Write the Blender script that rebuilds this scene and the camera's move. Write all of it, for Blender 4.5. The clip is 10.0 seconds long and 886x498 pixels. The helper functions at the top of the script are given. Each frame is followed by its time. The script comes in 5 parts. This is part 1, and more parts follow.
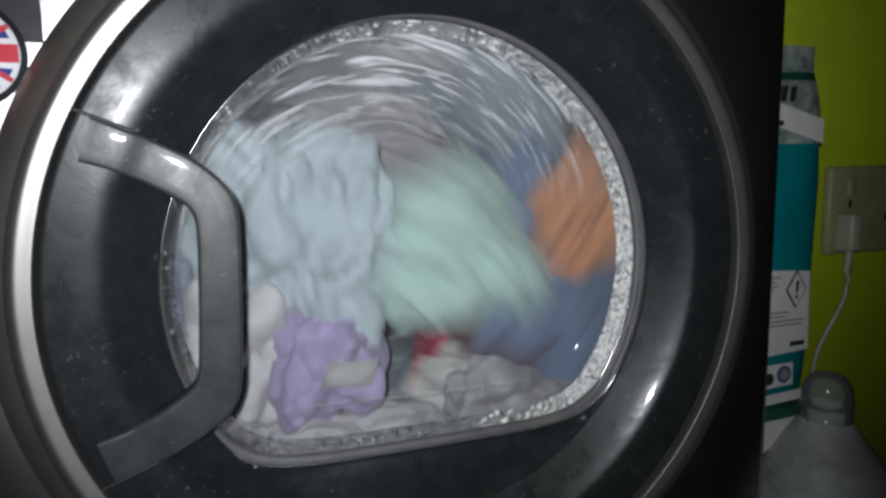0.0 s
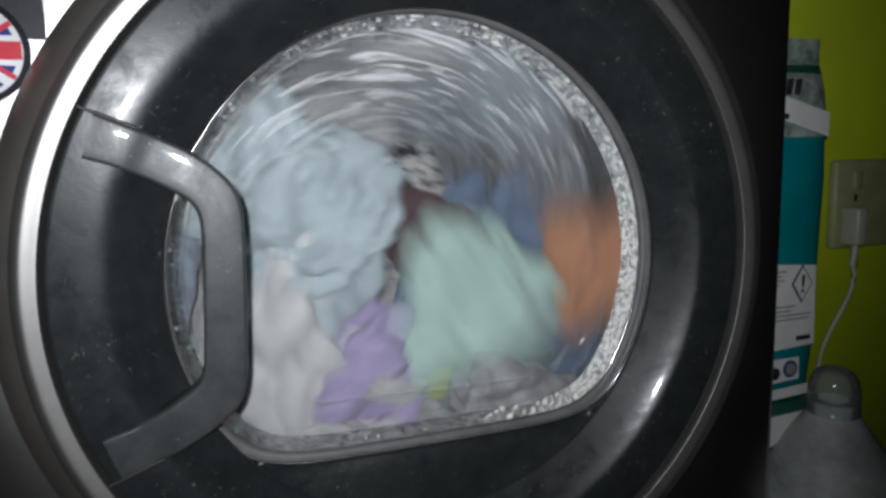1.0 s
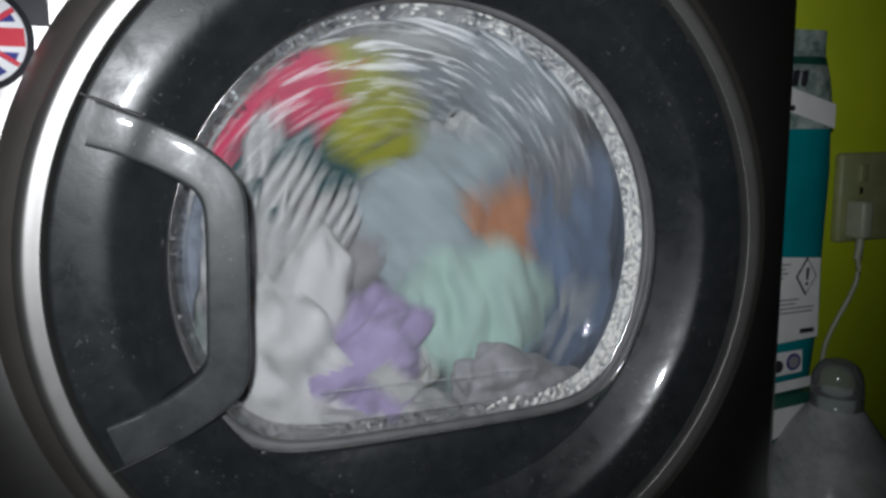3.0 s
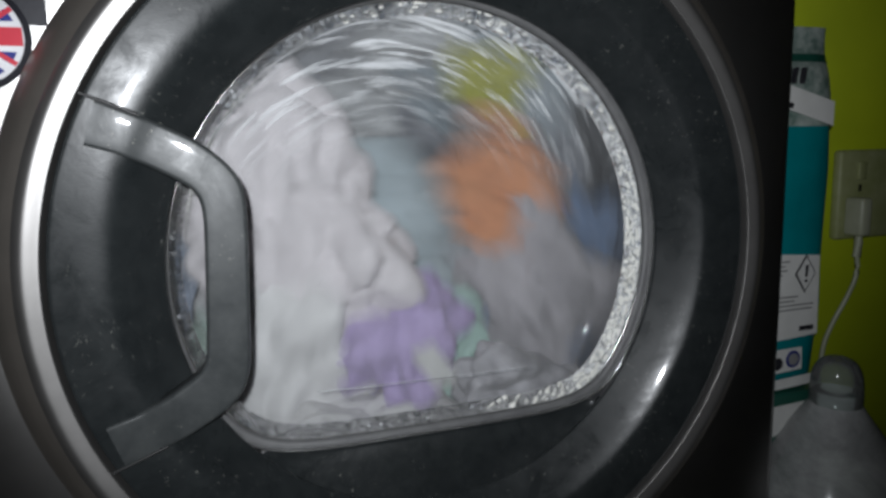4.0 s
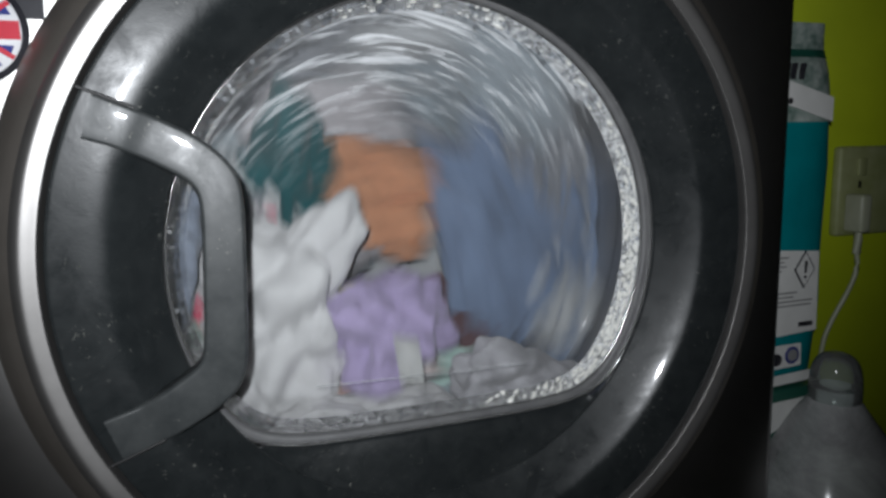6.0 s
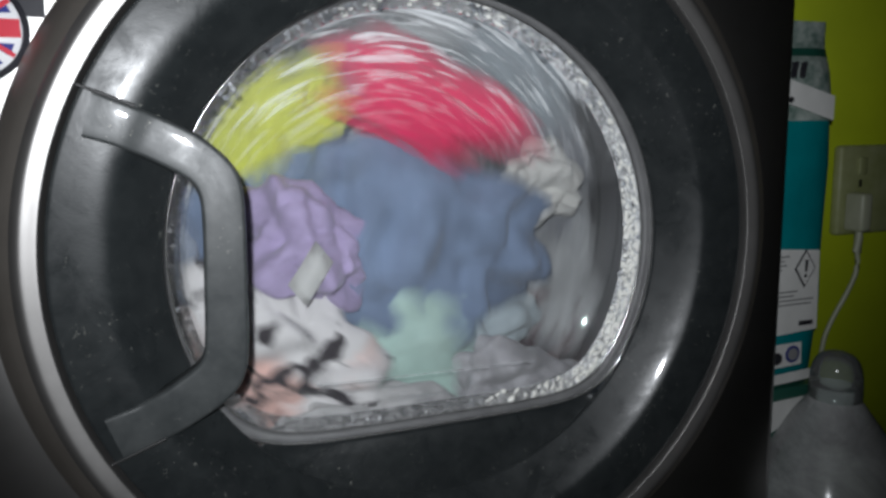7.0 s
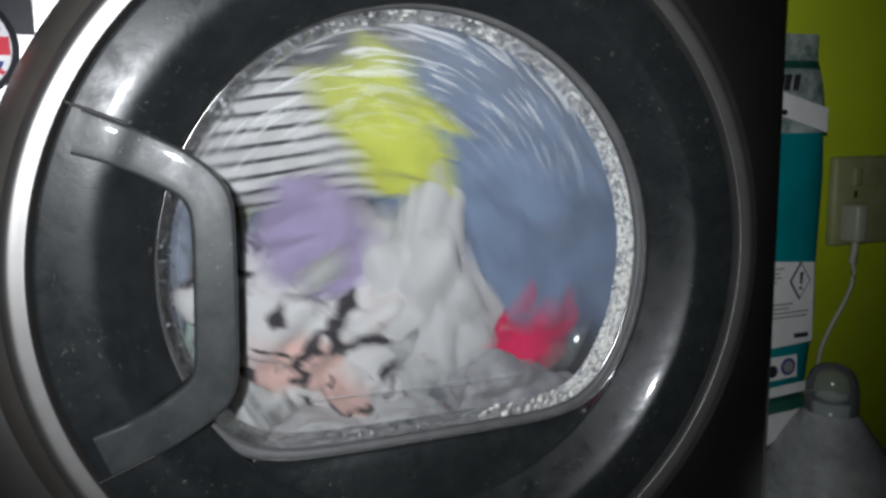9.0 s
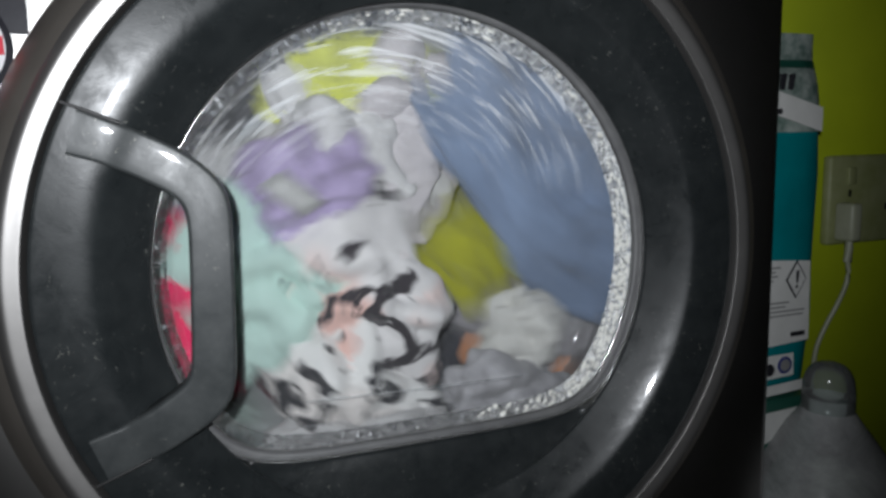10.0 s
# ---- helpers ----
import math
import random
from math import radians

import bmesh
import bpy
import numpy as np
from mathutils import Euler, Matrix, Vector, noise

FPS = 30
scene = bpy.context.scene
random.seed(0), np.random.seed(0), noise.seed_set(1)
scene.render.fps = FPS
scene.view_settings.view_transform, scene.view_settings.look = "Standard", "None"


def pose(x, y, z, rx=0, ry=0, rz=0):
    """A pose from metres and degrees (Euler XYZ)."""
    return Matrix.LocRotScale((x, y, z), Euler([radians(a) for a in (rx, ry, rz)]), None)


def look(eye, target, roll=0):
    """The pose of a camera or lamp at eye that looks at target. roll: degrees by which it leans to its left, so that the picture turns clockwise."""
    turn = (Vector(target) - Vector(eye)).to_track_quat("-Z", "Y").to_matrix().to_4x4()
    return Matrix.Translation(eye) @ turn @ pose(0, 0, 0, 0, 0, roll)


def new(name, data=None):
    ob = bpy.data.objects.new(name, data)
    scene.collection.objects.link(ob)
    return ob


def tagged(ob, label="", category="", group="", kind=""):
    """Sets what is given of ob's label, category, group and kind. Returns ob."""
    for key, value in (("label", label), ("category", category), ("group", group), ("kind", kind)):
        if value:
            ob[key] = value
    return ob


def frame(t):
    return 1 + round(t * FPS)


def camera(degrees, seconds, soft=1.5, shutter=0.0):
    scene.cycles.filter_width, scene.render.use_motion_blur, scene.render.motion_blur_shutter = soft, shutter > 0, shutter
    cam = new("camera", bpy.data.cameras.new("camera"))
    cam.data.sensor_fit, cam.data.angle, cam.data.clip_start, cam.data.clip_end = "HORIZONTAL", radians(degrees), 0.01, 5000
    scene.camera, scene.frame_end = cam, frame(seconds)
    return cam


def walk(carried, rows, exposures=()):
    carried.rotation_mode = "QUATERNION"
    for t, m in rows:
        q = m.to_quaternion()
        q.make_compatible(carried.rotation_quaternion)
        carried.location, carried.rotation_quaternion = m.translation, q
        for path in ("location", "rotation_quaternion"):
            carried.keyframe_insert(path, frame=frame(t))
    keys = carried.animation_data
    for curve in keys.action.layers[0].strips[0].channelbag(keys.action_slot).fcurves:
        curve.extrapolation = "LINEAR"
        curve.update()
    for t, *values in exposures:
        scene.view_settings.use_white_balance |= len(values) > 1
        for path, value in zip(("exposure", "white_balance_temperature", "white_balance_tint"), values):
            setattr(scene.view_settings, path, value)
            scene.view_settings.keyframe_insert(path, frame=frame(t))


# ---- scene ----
# ---- camera ----
H = 0.48                      # height of the door's middle above the floor
SPIN = 360.0                  # degrees a second, clockwise from the front
cam = camera(70.0, 10.0, soft=3.0, shutter=1.0)
PATH = [
    (0.0, -0.1309, -0.4080, 0.5566, 82.44, 1.12, -18.50),
    (0.5, -0.1303, -0.4080, 0.5555, 82.42, 1.32, -18.15),
    (1.0, -0.1315, -0.4067, 0.5549, 82.24, 1.50, -18.27),
    (1.5, -0.1316, -0.4072, 0.5539, 82.10, 1.35, -18.05),
    (2.0, -0.1308, -0.4074, 0.5542, 81.82, 1.17, -17.89),
    (2.5, -0.1310, -0.4070, 0.5530, 81.70, 1.19, -17.87),
    (4.0, -0.1319, -0.4058, 0.5520, 81.58, 1.48, -18.10),
    (4.5, -0.1298, -0.4075, 0.5506, 81.52, 1.44, -17.89),
    (5.0, -0.1317, -0.4056, 0.5518, 81.25, 1.42, -18.15),
    (5.5, -0.1295, -0.4073, 0.5494, 81.50, 1.49, -17.96),
    (7.0, -0.1303, -0.4067, 0.5487, 81.40, 1.45, -17.98),
    (7.5, -0.1291, -0.4072, 0.5498, 81.10, 1.41, -17.89),
    (8.0, -0.1312, -0.4042, 0.5501, 81.34, 1.81, -17.92),
    (8.5, -0.1299, -0.4035, 0.5526, 81.72, 1.72, -17.98),
    (9.0, -0.1241, -0.4069, 0.5537, 82.03, 1.52, -17.97),
    (9.5, -0.1291, -0.4027, 0.5535, 82.12, 1.66, -18.76),
    (10.0, -0.1266, -0.4045, 0.5523, 82.18, 1.73, -18.58),
]
walk(cam, [(t, pose(x, y, z, rx, ry, rz)) for t, x, y, z, rx, ry, rz in PATH],
     exposures=[(0.0, -0.05), (5.0, 0.0), (7.0, 0.06), (10.0, 0.04)])

# ---- light ----
world = bpy.data.worlds.new("world")
scene.world = world
world.use_nodes = True
bg = world.node_tree.nodes["Background"]
bg.inputs["Color"].default_value = (0.75, 0.85, 1.0, 1)
bg.inputs["Strength"].default_value = 0.004
# the phone's torch, beside its lens
torch = bpy.data.lights.new("torch", "SPOT")
torch.energy, torch.color, torch.shadow_soft_size = 11.3, (0.93, 0.97, 1.02), 0.004
torch.spot_size, torch.spot_blend = radians(107.5), 1.0
lamp = new("torch", torch)
lamp.matrix_world = look((-0.145, -0.425, H + 0.092), (-0.055, 0, H + 0.09))
# weak fill from above, added to lift the dark parts; no such lamp is seen
room = bpy.data.lights.new("weak_fill", "AREA")
room.shape, room.size, room.energy, room.color = "DISK", 0.35, 0.1, (1.0, 0.95, 0.85)
lamp = new("weak_fill", room)
lamp.matrix_world = look((-0.75, -0.9, 2.3), (-0.3, 0, 0.5))


# ---- materials ----
def nodes(name):
    m = bpy.data.materials.new(name)
    m.use_nodes = True
    t = m.node_tree
    return m, t, t.nodes["Principled BSDF"]


def link(t, a, b):
    t.links.new(a, b)


def noise_at(t, scale, detail=4.0, rough=0.6, distort=0.0, stretch=None):
    co = t.nodes.new("ShaderNodeTexCoord")
    n = t.nodes.new("ShaderNodeTexNoise")
    n.inputs["Scale"].default_value, n.inputs["Detail"].default_value = scale, detail
    n.inputs["Roughness"].default_value, n.inputs["Distortion"].default_value = rough, distort
    if stretch:
        mp = t.nodes.new("ShaderNodeMapping")
        mp.inputs["Scale"].default_value = stretch
        link(t, co.outputs["Object"], mp.inputs["Vector"])
        link(t, mp.outputs["Vector"], n.inputs["Vector"])
    else:
        link(t, co.outputs["Object"], n.inputs["Vector"])
    return n.outputs["Fac"]


def ramp(t, fac, stops):
    r = t.nodes.new("ShaderNodeValToRGB")
    e = r.color_ramp.elements
    while len(e) < len(stops):
        e.new(0.5)
    for k, (p, c) in zip(e, stops):
        k.position = p
        k.color = (*c, 1) if len(c) == 3 else c
    link(t, fac, r.inputs["Fac"])
    return r.outputs["Color"]


def bump(t, b, fac, strength, dist=0.001, under=None):
    n = t.nodes.new("ShaderNodeBump")
    n.inputs["Strength"].default_value, n.inputs["Distance"].default_value = strength, dist
    link(t, fac, n.inputs["Height"])
    if under:
        link(t, under, n.inputs["Normal"])
    link(t, n.outputs["Normal"], b.inputs["Normal"])
    return n.outputs["Normal"]


def mixed(t, fac, a, b):
    m = t.nodes.new("ShaderNodeMix")
    m.data_type = "RGBA"
    for s, v in ((0, fac), (6, a), (7, b)):
        if isinstance(v, tuple):
            m.inputs[s].default_value = (*v, 1)
        elif isinstance(v, float):
            m.inputs[s].default_value = v
        else:
            link(t, v, m.inputs[s])
    return m.outputs[2]


def surface(name, dark, light, rough=(0.4, 0.6), metal=0.0, scale=18.0, fine=400.0, relief=0.15, coat=0.0):
    """Paint, plastic or metal with stains at one scale and grain at another."""
    m, t, b = nodes(name)
    big, small = noise_at(t, scale, 5), noise_at(t, fine, 2)
    col = ramp(t, big, [(0.3, dark), (0.7, light)])
    link(t, col, b.inputs["Base Color"])
    mr = t.nodes.new("ShaderNodeMapRange")
    mr.inputs["To Min"].default_value, mr.inputs["To Max"].default_value = rough
    link(t, noise_at(t, scale * 2.3, 6), mr.inputs["Value"])
    link(t, mr.outputs["Result"], b.inputs["Roughness"])
    b.inputs["Metallic"].default_value, b.inputs["Coat Weight"].default_value = metal, coat
    bump(t, b, small, relief, 0.0004)
    return m


def dusty(name, dark, light, rough, metal, specks, shine=0.5):
    """Graphite door plastic, smeared with wiping marks, with dust specks and dried drips."""
    m, t, b = nodes(name)
    base = ramp(t, noise_at(t, 55, 6, 0.65), [(0.35, dark), (0.7, light)])
    dust = ramp(t, noise_at(t, 300, 3, 0.7), [(0.63, (0, 0, 0)), (0.74, (1, 1, 1))])
    zone = ramp(t, noise_at(t, 22, 4), [(0.46, (0, 0, 0)), (0.64, (0.8, 0.8, 0.8))])
    mu = t.nodes.new("ShaderNodeMath")
    mu.operation = "MULTIPLY"
    link(t, dust, mu.inputs[0])
    link(t, zone, mu.inputs[1])
    link(t, mixed(t, mu.outputs[0], base, specks), b.inputs["Base Color"])
    mr = t.nodes.new("ShaderNodeMapRange")
    mr.inputs["From Min"].default_value, mr.inputs["From Max"].default_value = 0.3, 0.7
    mr.inputs["To Min"].default_value, mr.inputs["To Max"].default_value = rough
    link(t, noise_at(t, 34, 8, 0.72, 0.8), mr.inputs["Value"])
    link(t, mr.outputs["Result"], b.inputs["Roughness"])
    b.inputs["Metallic"].default_value = metal
    b.inputs["Specular IOR Level"].default_value = shine
    b.inputs["Coat Weight"].default_value, b.inputs["Coat Roughness"].default_value = 0.5, 0.05
    wave = bump(t, b, noise_at(t, 70, 3), 0.12, 0.0006)
    bump(t, b, noise_at(t, 900, 2), 0.08, 0.0003, wave)
    return m


def weave(t, b, rough=0.92):
    b.inputs["Roughness"].default_value = rough
    b.inputs["Sheen Weight"].default_value = 0.25
    n1 = bump(t, b, noise_at(t, 38, 3, 0.5, 0.9), 0.4, 0.006)
    bump(t, b, noise_at(t, 1100, 2), 0.35, 0.0005, n1)


def cloth(name, col, shade=0.72):
    m, t, b = nodes(name)
    low = tuple(c * shade for c in col)
    link(t, ramp(t, noise_at(t, 30, 5), [(0.3, low), (0.65, col)]), b.inputs["Base Color"])
    weave(t, b)
    return m


def striped_cloth(name, ground, line, width=0.012, share=0.3, wobble=2.0):
    m, t, b = nodes(name)
    co = t.nodes.new("ShaderNodeTexCoord")
    w = t.nodes.new("ShaderNodeTexWave")
    w.bands_direction = "Z"
    w.inputs["Scale"].default_value = 0.314 / width
    w.inputs["Distortion"].default_value, w.inputs["Detail"].default_value = wobble, 1.0
    w.inputs["Detail Scale"].default_value = 0.35
    link(t, co.outputs["Object"], w.inputs["Vector"])
    fac = ramp(t, w.outputs["Fac"], [(share - 0.06, (1, 1, 1)), (share + 0.06, (0, 0, 0))])
    link(t, mixed(t, fac, ground, line), b.inputs["Base Color"])
    weave(t, b)
    return m


def printed_cloth(name, ground, ink, blush, scale=26.0, cover=0.56):
    """White jersey with a scattered dark print and blushes of peach."""
    m, t, b = nodes(name)
    spots = ramp(t, noise_at(t, scale, 2.0, 0.5, 1.4), [(cover, (0, 0, 0)), (cover + 0.03, (1, 1, 1))])
    pale = ramp(t, noise_at(t, 9, 1.0, 0.4, 0.5), [(0.54, (0, 0, 0)), (0.62, (1, 1, 1))])
    base = mixed(t, pale, ground, blush)
    link(t, mixed(t, spots, base, ink), b.inputs["Base Color"])
    weave(t, b)
    return m


def clear(name, tint=(1, 1, 1), gloss_rough=0.02, relief=0.0, scale=90.0, haze=0.0, soft=0.09, mid=0.53, patch=False):
    """Thin clear sheet: light passes straight through, with a surface gloss and, where wet, some haze."""
    m = bpy.data.materials.new(name)
    m.use_nodes = True
    t = m.node_tree
    t.nodes.clear()
    out = t.nodes.new("ShaderNodeOutputMaterial")
    tr = t.nodes.new("ShaderNodeBsdfTransparent")
    tr.inputs["Color"].default_value = (*tint, 1)
    gl = t.nodes.new("ShaderNodeBsdfGlossy")
    gl.inputs["Roughness"].default_value = gloss_rough
    fr = t.nodes.new("ShaderNodeFresnel")
    fr.inputs["IOR"].default_value = 1.38
    mx = t.nodes.new("ShaderNodeMixShader")
    link(t, fr.outputs["Fac"], mx.inputs["Fac"])
    body = tr
    if haze > 0:
        df = t.nodes.new("ShaderNodeBsdfDiffuse")
        df.inputs["Color"].default_value = (0.93, 0.94, 0.94, 1)
        hz = t.nodes.new("ShaderNodeMixShader")
        wet = ramp(t, noise_at(t, scale, 6, 0.7, 1.8), [(mid - soft, (0, 0, 0)), (mid + soft, (haze, haze, haze))])
        if patch:   # spatter lies on the side to which the drum throws it
            co = t.nodes.new("ShaderNodeTexCoord")
            dp = t.nodes.new("ShaderNodeVectorMath")
            dp.operation = "DOT_PRODUCT"
            dp.inputs[1].default_value = (6.0, 0.0, 2.0)
            link(t, co.outputs["Object"], dp.inputs[0])
            ad = t.nodes.new("ShaderNodeMath")
            ad.operation, ad.use_clamp = "ADD", True
            ad.inputs[1].default_value = 0.3
            link(t, dp.outputs["Value"], ad.inputs[0])
            mu = t.nodes.new("ShaderNodeMath")
            mu.operation = "MULTIPLY"
            link(t, wet, mu.inputs[0])
            link(t, ad.outputs[0], mu.inputs[1])
            wet = mu.outputs[0]
        link(t, wet, hz.inputs["Fac"])
        link(t, tr.outputs[0], hz.inputs[1])
        link(t, df.outputs[0], hz.inputs[2])
        body = hz
    if relief > 0:
        bp = t.nodes.new("ShaderNodeBump")
        bp.inputs["Strength"].default_value, bp.inputs["Distance"].default_value = relief, 0.004
        link(t, noise_at(t, scale, 5, 0.7, 0.8), bp.inputs["Height"])
        for n in (gl, fr):
            link(t, bp.outputs["Normal"], n.inputs["Normal"])
    link(t, body.outputs[0], mx.inputs[1])
    link(t, gl.outputs[0], mx.inputs[2])
    link(t, mx.outputs[0], out.inputs["Surface"])
    return m


def streaked(m):
    """Thin pale arcs of water and painted shine round the upper part of the glass, on top of its clear material."""
    t = m.node_tree
    out = next(n for n in t.nodes if n.type == "OUTPUT_MATERIAL")
    body = out.inputs["Surface"].links[0].from_socket
    co = t.nodes.new("ShaderNodeTexCoord")
    sp = t.nodes.new("ShaderNodeSeparateXYZ")
    link(t, co.outputs["Object"], sp.inputs[0])

    def calc(op, a, b=None):
        n = t.nodes.new("ShaderNodeMath")
        n.operation = op
        for i, v in enumerate((a, b)):
            if v is None:
                continue
            if isinstance(v, (int, float)):
                n.inputs[i].default_value = v
            else:
                link(t, v, n.inputs[i])
        return n.outputs[0]

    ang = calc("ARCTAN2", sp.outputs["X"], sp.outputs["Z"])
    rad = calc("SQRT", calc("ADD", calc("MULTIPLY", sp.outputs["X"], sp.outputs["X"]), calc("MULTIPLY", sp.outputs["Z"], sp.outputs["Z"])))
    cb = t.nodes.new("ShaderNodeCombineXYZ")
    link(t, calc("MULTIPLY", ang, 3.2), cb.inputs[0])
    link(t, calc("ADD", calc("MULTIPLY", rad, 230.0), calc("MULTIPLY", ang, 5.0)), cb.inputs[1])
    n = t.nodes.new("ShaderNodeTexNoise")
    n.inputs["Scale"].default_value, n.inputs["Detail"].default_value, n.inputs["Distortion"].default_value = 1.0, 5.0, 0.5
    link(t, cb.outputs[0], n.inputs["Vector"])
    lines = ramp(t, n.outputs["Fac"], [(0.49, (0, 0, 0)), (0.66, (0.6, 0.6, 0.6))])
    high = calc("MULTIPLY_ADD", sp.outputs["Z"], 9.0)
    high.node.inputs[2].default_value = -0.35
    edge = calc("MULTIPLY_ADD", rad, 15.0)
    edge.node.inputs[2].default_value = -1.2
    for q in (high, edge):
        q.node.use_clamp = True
    # the 0.08 paints a bright haze between the arcs
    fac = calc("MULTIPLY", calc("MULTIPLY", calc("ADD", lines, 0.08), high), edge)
    fac = calc("ADD", fac, 0.016)   # even pale veil painted over the whole pane, lifting the blacks behind it
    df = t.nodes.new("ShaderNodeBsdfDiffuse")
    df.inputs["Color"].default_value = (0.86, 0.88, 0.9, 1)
    mx = t.nodes.new("ShaderNodeMixShader")
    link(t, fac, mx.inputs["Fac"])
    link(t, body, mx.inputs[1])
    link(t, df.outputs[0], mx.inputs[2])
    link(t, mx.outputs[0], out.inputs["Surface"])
    return m


SILVER = surface("silver_panel_paint", (0.38, 0.37, 0.36), (0.46, 0.45, 0.44), (0.27, 0.32), 0.99, 8, 1500, 0.03)
RING = surface("brushed_ring", (0.20, 0.194, 0.188), (0.25, 0.242, 0.235), (0.38, 0.48), 0.85, 25, 1200, 0.05)
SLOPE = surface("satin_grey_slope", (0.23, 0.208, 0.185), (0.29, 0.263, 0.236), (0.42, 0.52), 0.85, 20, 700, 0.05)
GRAPHITE = dusty("graphite_door_plastic", (0.012, 0.0142, 0.0150), (0.019, 0.0218, 0.0225), (0.22, 0.44), 0.0, (0.2, 0.2, 0.18), 0.22)
# the door's graphite again, base colour raised for the light the handle's angle catches
GRAPHITE_LIT = dusty("graphite_plastic_lit", (0.030, 0.0335, 0.0345), (0.050, 0.054, 0.054), (0.28, 0.5), 0.0, (0.42, 0.41, 0.36), 0.3)
GAP = surface("dark_joint", (0.01, 0.01, 0.01), (0.02, 0.02, 0.02))
CHROME = surface("chrome_trim", (0.55, 0.55, 0.55), (0.66, 0.66, 0.66), (0.12, 0.24), 0.95, 40, 900, 0.2)
SEAL = surface("grey_rubber_seal", (0.075, 0.075, 0.078), (0.12, 0.12, 0.12), (0.4, 0.6), 0.0, 50, 600, 0.3)
STEEL = surface("drum_steel", (0.45, 0.45, 0.46), (0.6, 0.6, 0.6), (0.42, 0.55), 0.9, 30, 800, 0.2)
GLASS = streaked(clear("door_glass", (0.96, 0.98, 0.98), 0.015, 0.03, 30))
WET_GLASS = clear("wet_glass_wall", (0.9, 0.92, 0.93), 0.06, 1.0, 120, 0.95, 0.12, 0.45, True)
LIME = surface("lime_wall_paint", (0.34, 0.42, 0.002), (0.44, 0.53, 0.004), (0.75, 0.9), 0, 5, 250, 0.4)
WHITE_WALL = surface("pale_room_paint", (0.3, 0.31, 0.2), (0.36, 0.37, 0.25), (0.6, 0.8), 0, 4, 200, 0.4)
TILE = surface("floor_tile", (0.2, 0.19, 0.18), (0.28, 0.27, 0.25), (0.3, 0.5), 0, 6, 200, 0.3)
GRUBBY = surface("grubby_socket_plastic", (0.26, 0.29, 0.11), (0.36, 0.38, 0.2), (0.4, 0.6), 0, 40, 300, 0.2)
WHITE_PLASTIC = surface("white_plastic", (0.38, 0.40, 0.28), (0.48, 0.5, 0.38), (0.3, 0.5), 0, 30, 500, 0.1)
TEAL_FILM = surface("teal_bag_film", (0.0, 0.16, 0.18), (0.0, 0.23, 0.25), (0.25, 0.4), 0.0, 12, 90, 0.5)
SILVER_FILM = surface("speckled_bag_film", (0.12, 0.2, 0.17), (0.5, 0.56, 0.52), (0.25, 0.4), 0.2, 95, 300, 0.5)
DARK_FILM = surface("dark_green_film", (0.01, 0.07, 0.05), (0.02, 0.1, 0.07), (0.25, 0.4), 0, 12, 90, 0.5)
PAPER = surface("label_paper", (0.6, 0.6, 0.58), (0.7, 0.7, 0.68), (0.5, 0.6), 0, 30, 500, 0.1)
INK = surface("black_ink", (0.015, 0.015, 0.02), (0.03, 0.03, 0.035), (0.4, 0.5))
GREY_INK = surface("grey_ink", (0.2, 0.2, 0.2), (0.3, 0.3, 0.3), (0.4, 0.5))
RED_INK = surface("red_ink", (0.45, 0.03, 0.05), (0.55, 0.05, 0.07), (0.3, 0.4))
BLUE_INK = surface("blue_ink", (0.02, 0.03, 0.16), (0.03, 0.04, 0.22), (0.3, 0.4))
BADGE = surface("badge_white", (0.68, 0.68, 0.7), (0.76, 0.76, 0.78), (0.25, 0.35))
BOTTLE = clear("cloudy_bottle_plastic", (0.76, 0.84, 0.80), 0.16, 0.05, 8, 0.6, 0.5, 0.3)
CAP = clear("clear_bottle_cap", (0.8, 0.86, 0.84), 0.12, 0.05, 8, 0.2, 0.5, 0.4)


# ---- mesh helpers ----
def part(name, bm, material, parent=None, label="", smooth=True, m=None):
    me = bpy.data.meshes.new(name)
    bmesh.ops.recalc_face_normals(bm, faces=bm.faces)
    bm.to_mesh(me)
    bm.free()
    me.materials.append(material)
    for p in me.polygons:
        p.use_smooth = smooth
    ob = new(name, me)
    if parent:
        ob.parent = parent
    if m:
        ob.matrix_basis = m
    if label:
        ob["label"] = label
    return ob


def empty(name, m, label="", category="", group="", kind=""):
    ob = new(name)
    ob.empty_display_size = 0.05
    ob.matrix_basis = m
    return tagged(ob, label, category, group, kind)


def box(x0, x1, y0, y1, z0, z1, bevel=0.0, seg=2):
    bm = bmesh.new()
    bmesh.ops.create_cube(bm, size=1, matrix=Matrix.LocRotScale(
        ((x0 + x1) / 2, (y0 + y1) / 2, (z0 + z1) / 2), None, (x1 - x0, y1 - y0, z1 - z0)))
    if bevel:
        bmesh.ops.bevel(bm, geom=bm.edges[:], offset=bevel, segments=seg, affect="EDGES", profile=0.5)
    return bm


def smooth_profile(pts, cuts=4):
    """A rounded line through corners (Chaikin)."""
    for _ in range(cuts):
        q = [pts[0]]
        for a, b in zip(pts, pts[1:]):
            q.append(tuple(0.75 * u + 0.25 * v for u, v in zip(a, b)))
            q.append(tuple(0.25 * u + 0.75 * v for u, v in zip(a, b)))
        q.append(pts[-1])
        pts = q
    return pts


def loft(rings, closed=True):
    """Faces between rings of equal length."""
    bm = bmesh.new()
    rows = [[bm.verts.new(p) for p in r] for r in rings]
    n = len(rows[0])
    for a, b in zip(rows, rows[1:]):
        for i in range(n if closed else n - 1):
            j = (i + 1) % n
            bm.faces.new((a[i], a[j], b[j], b[i]))
    return bm


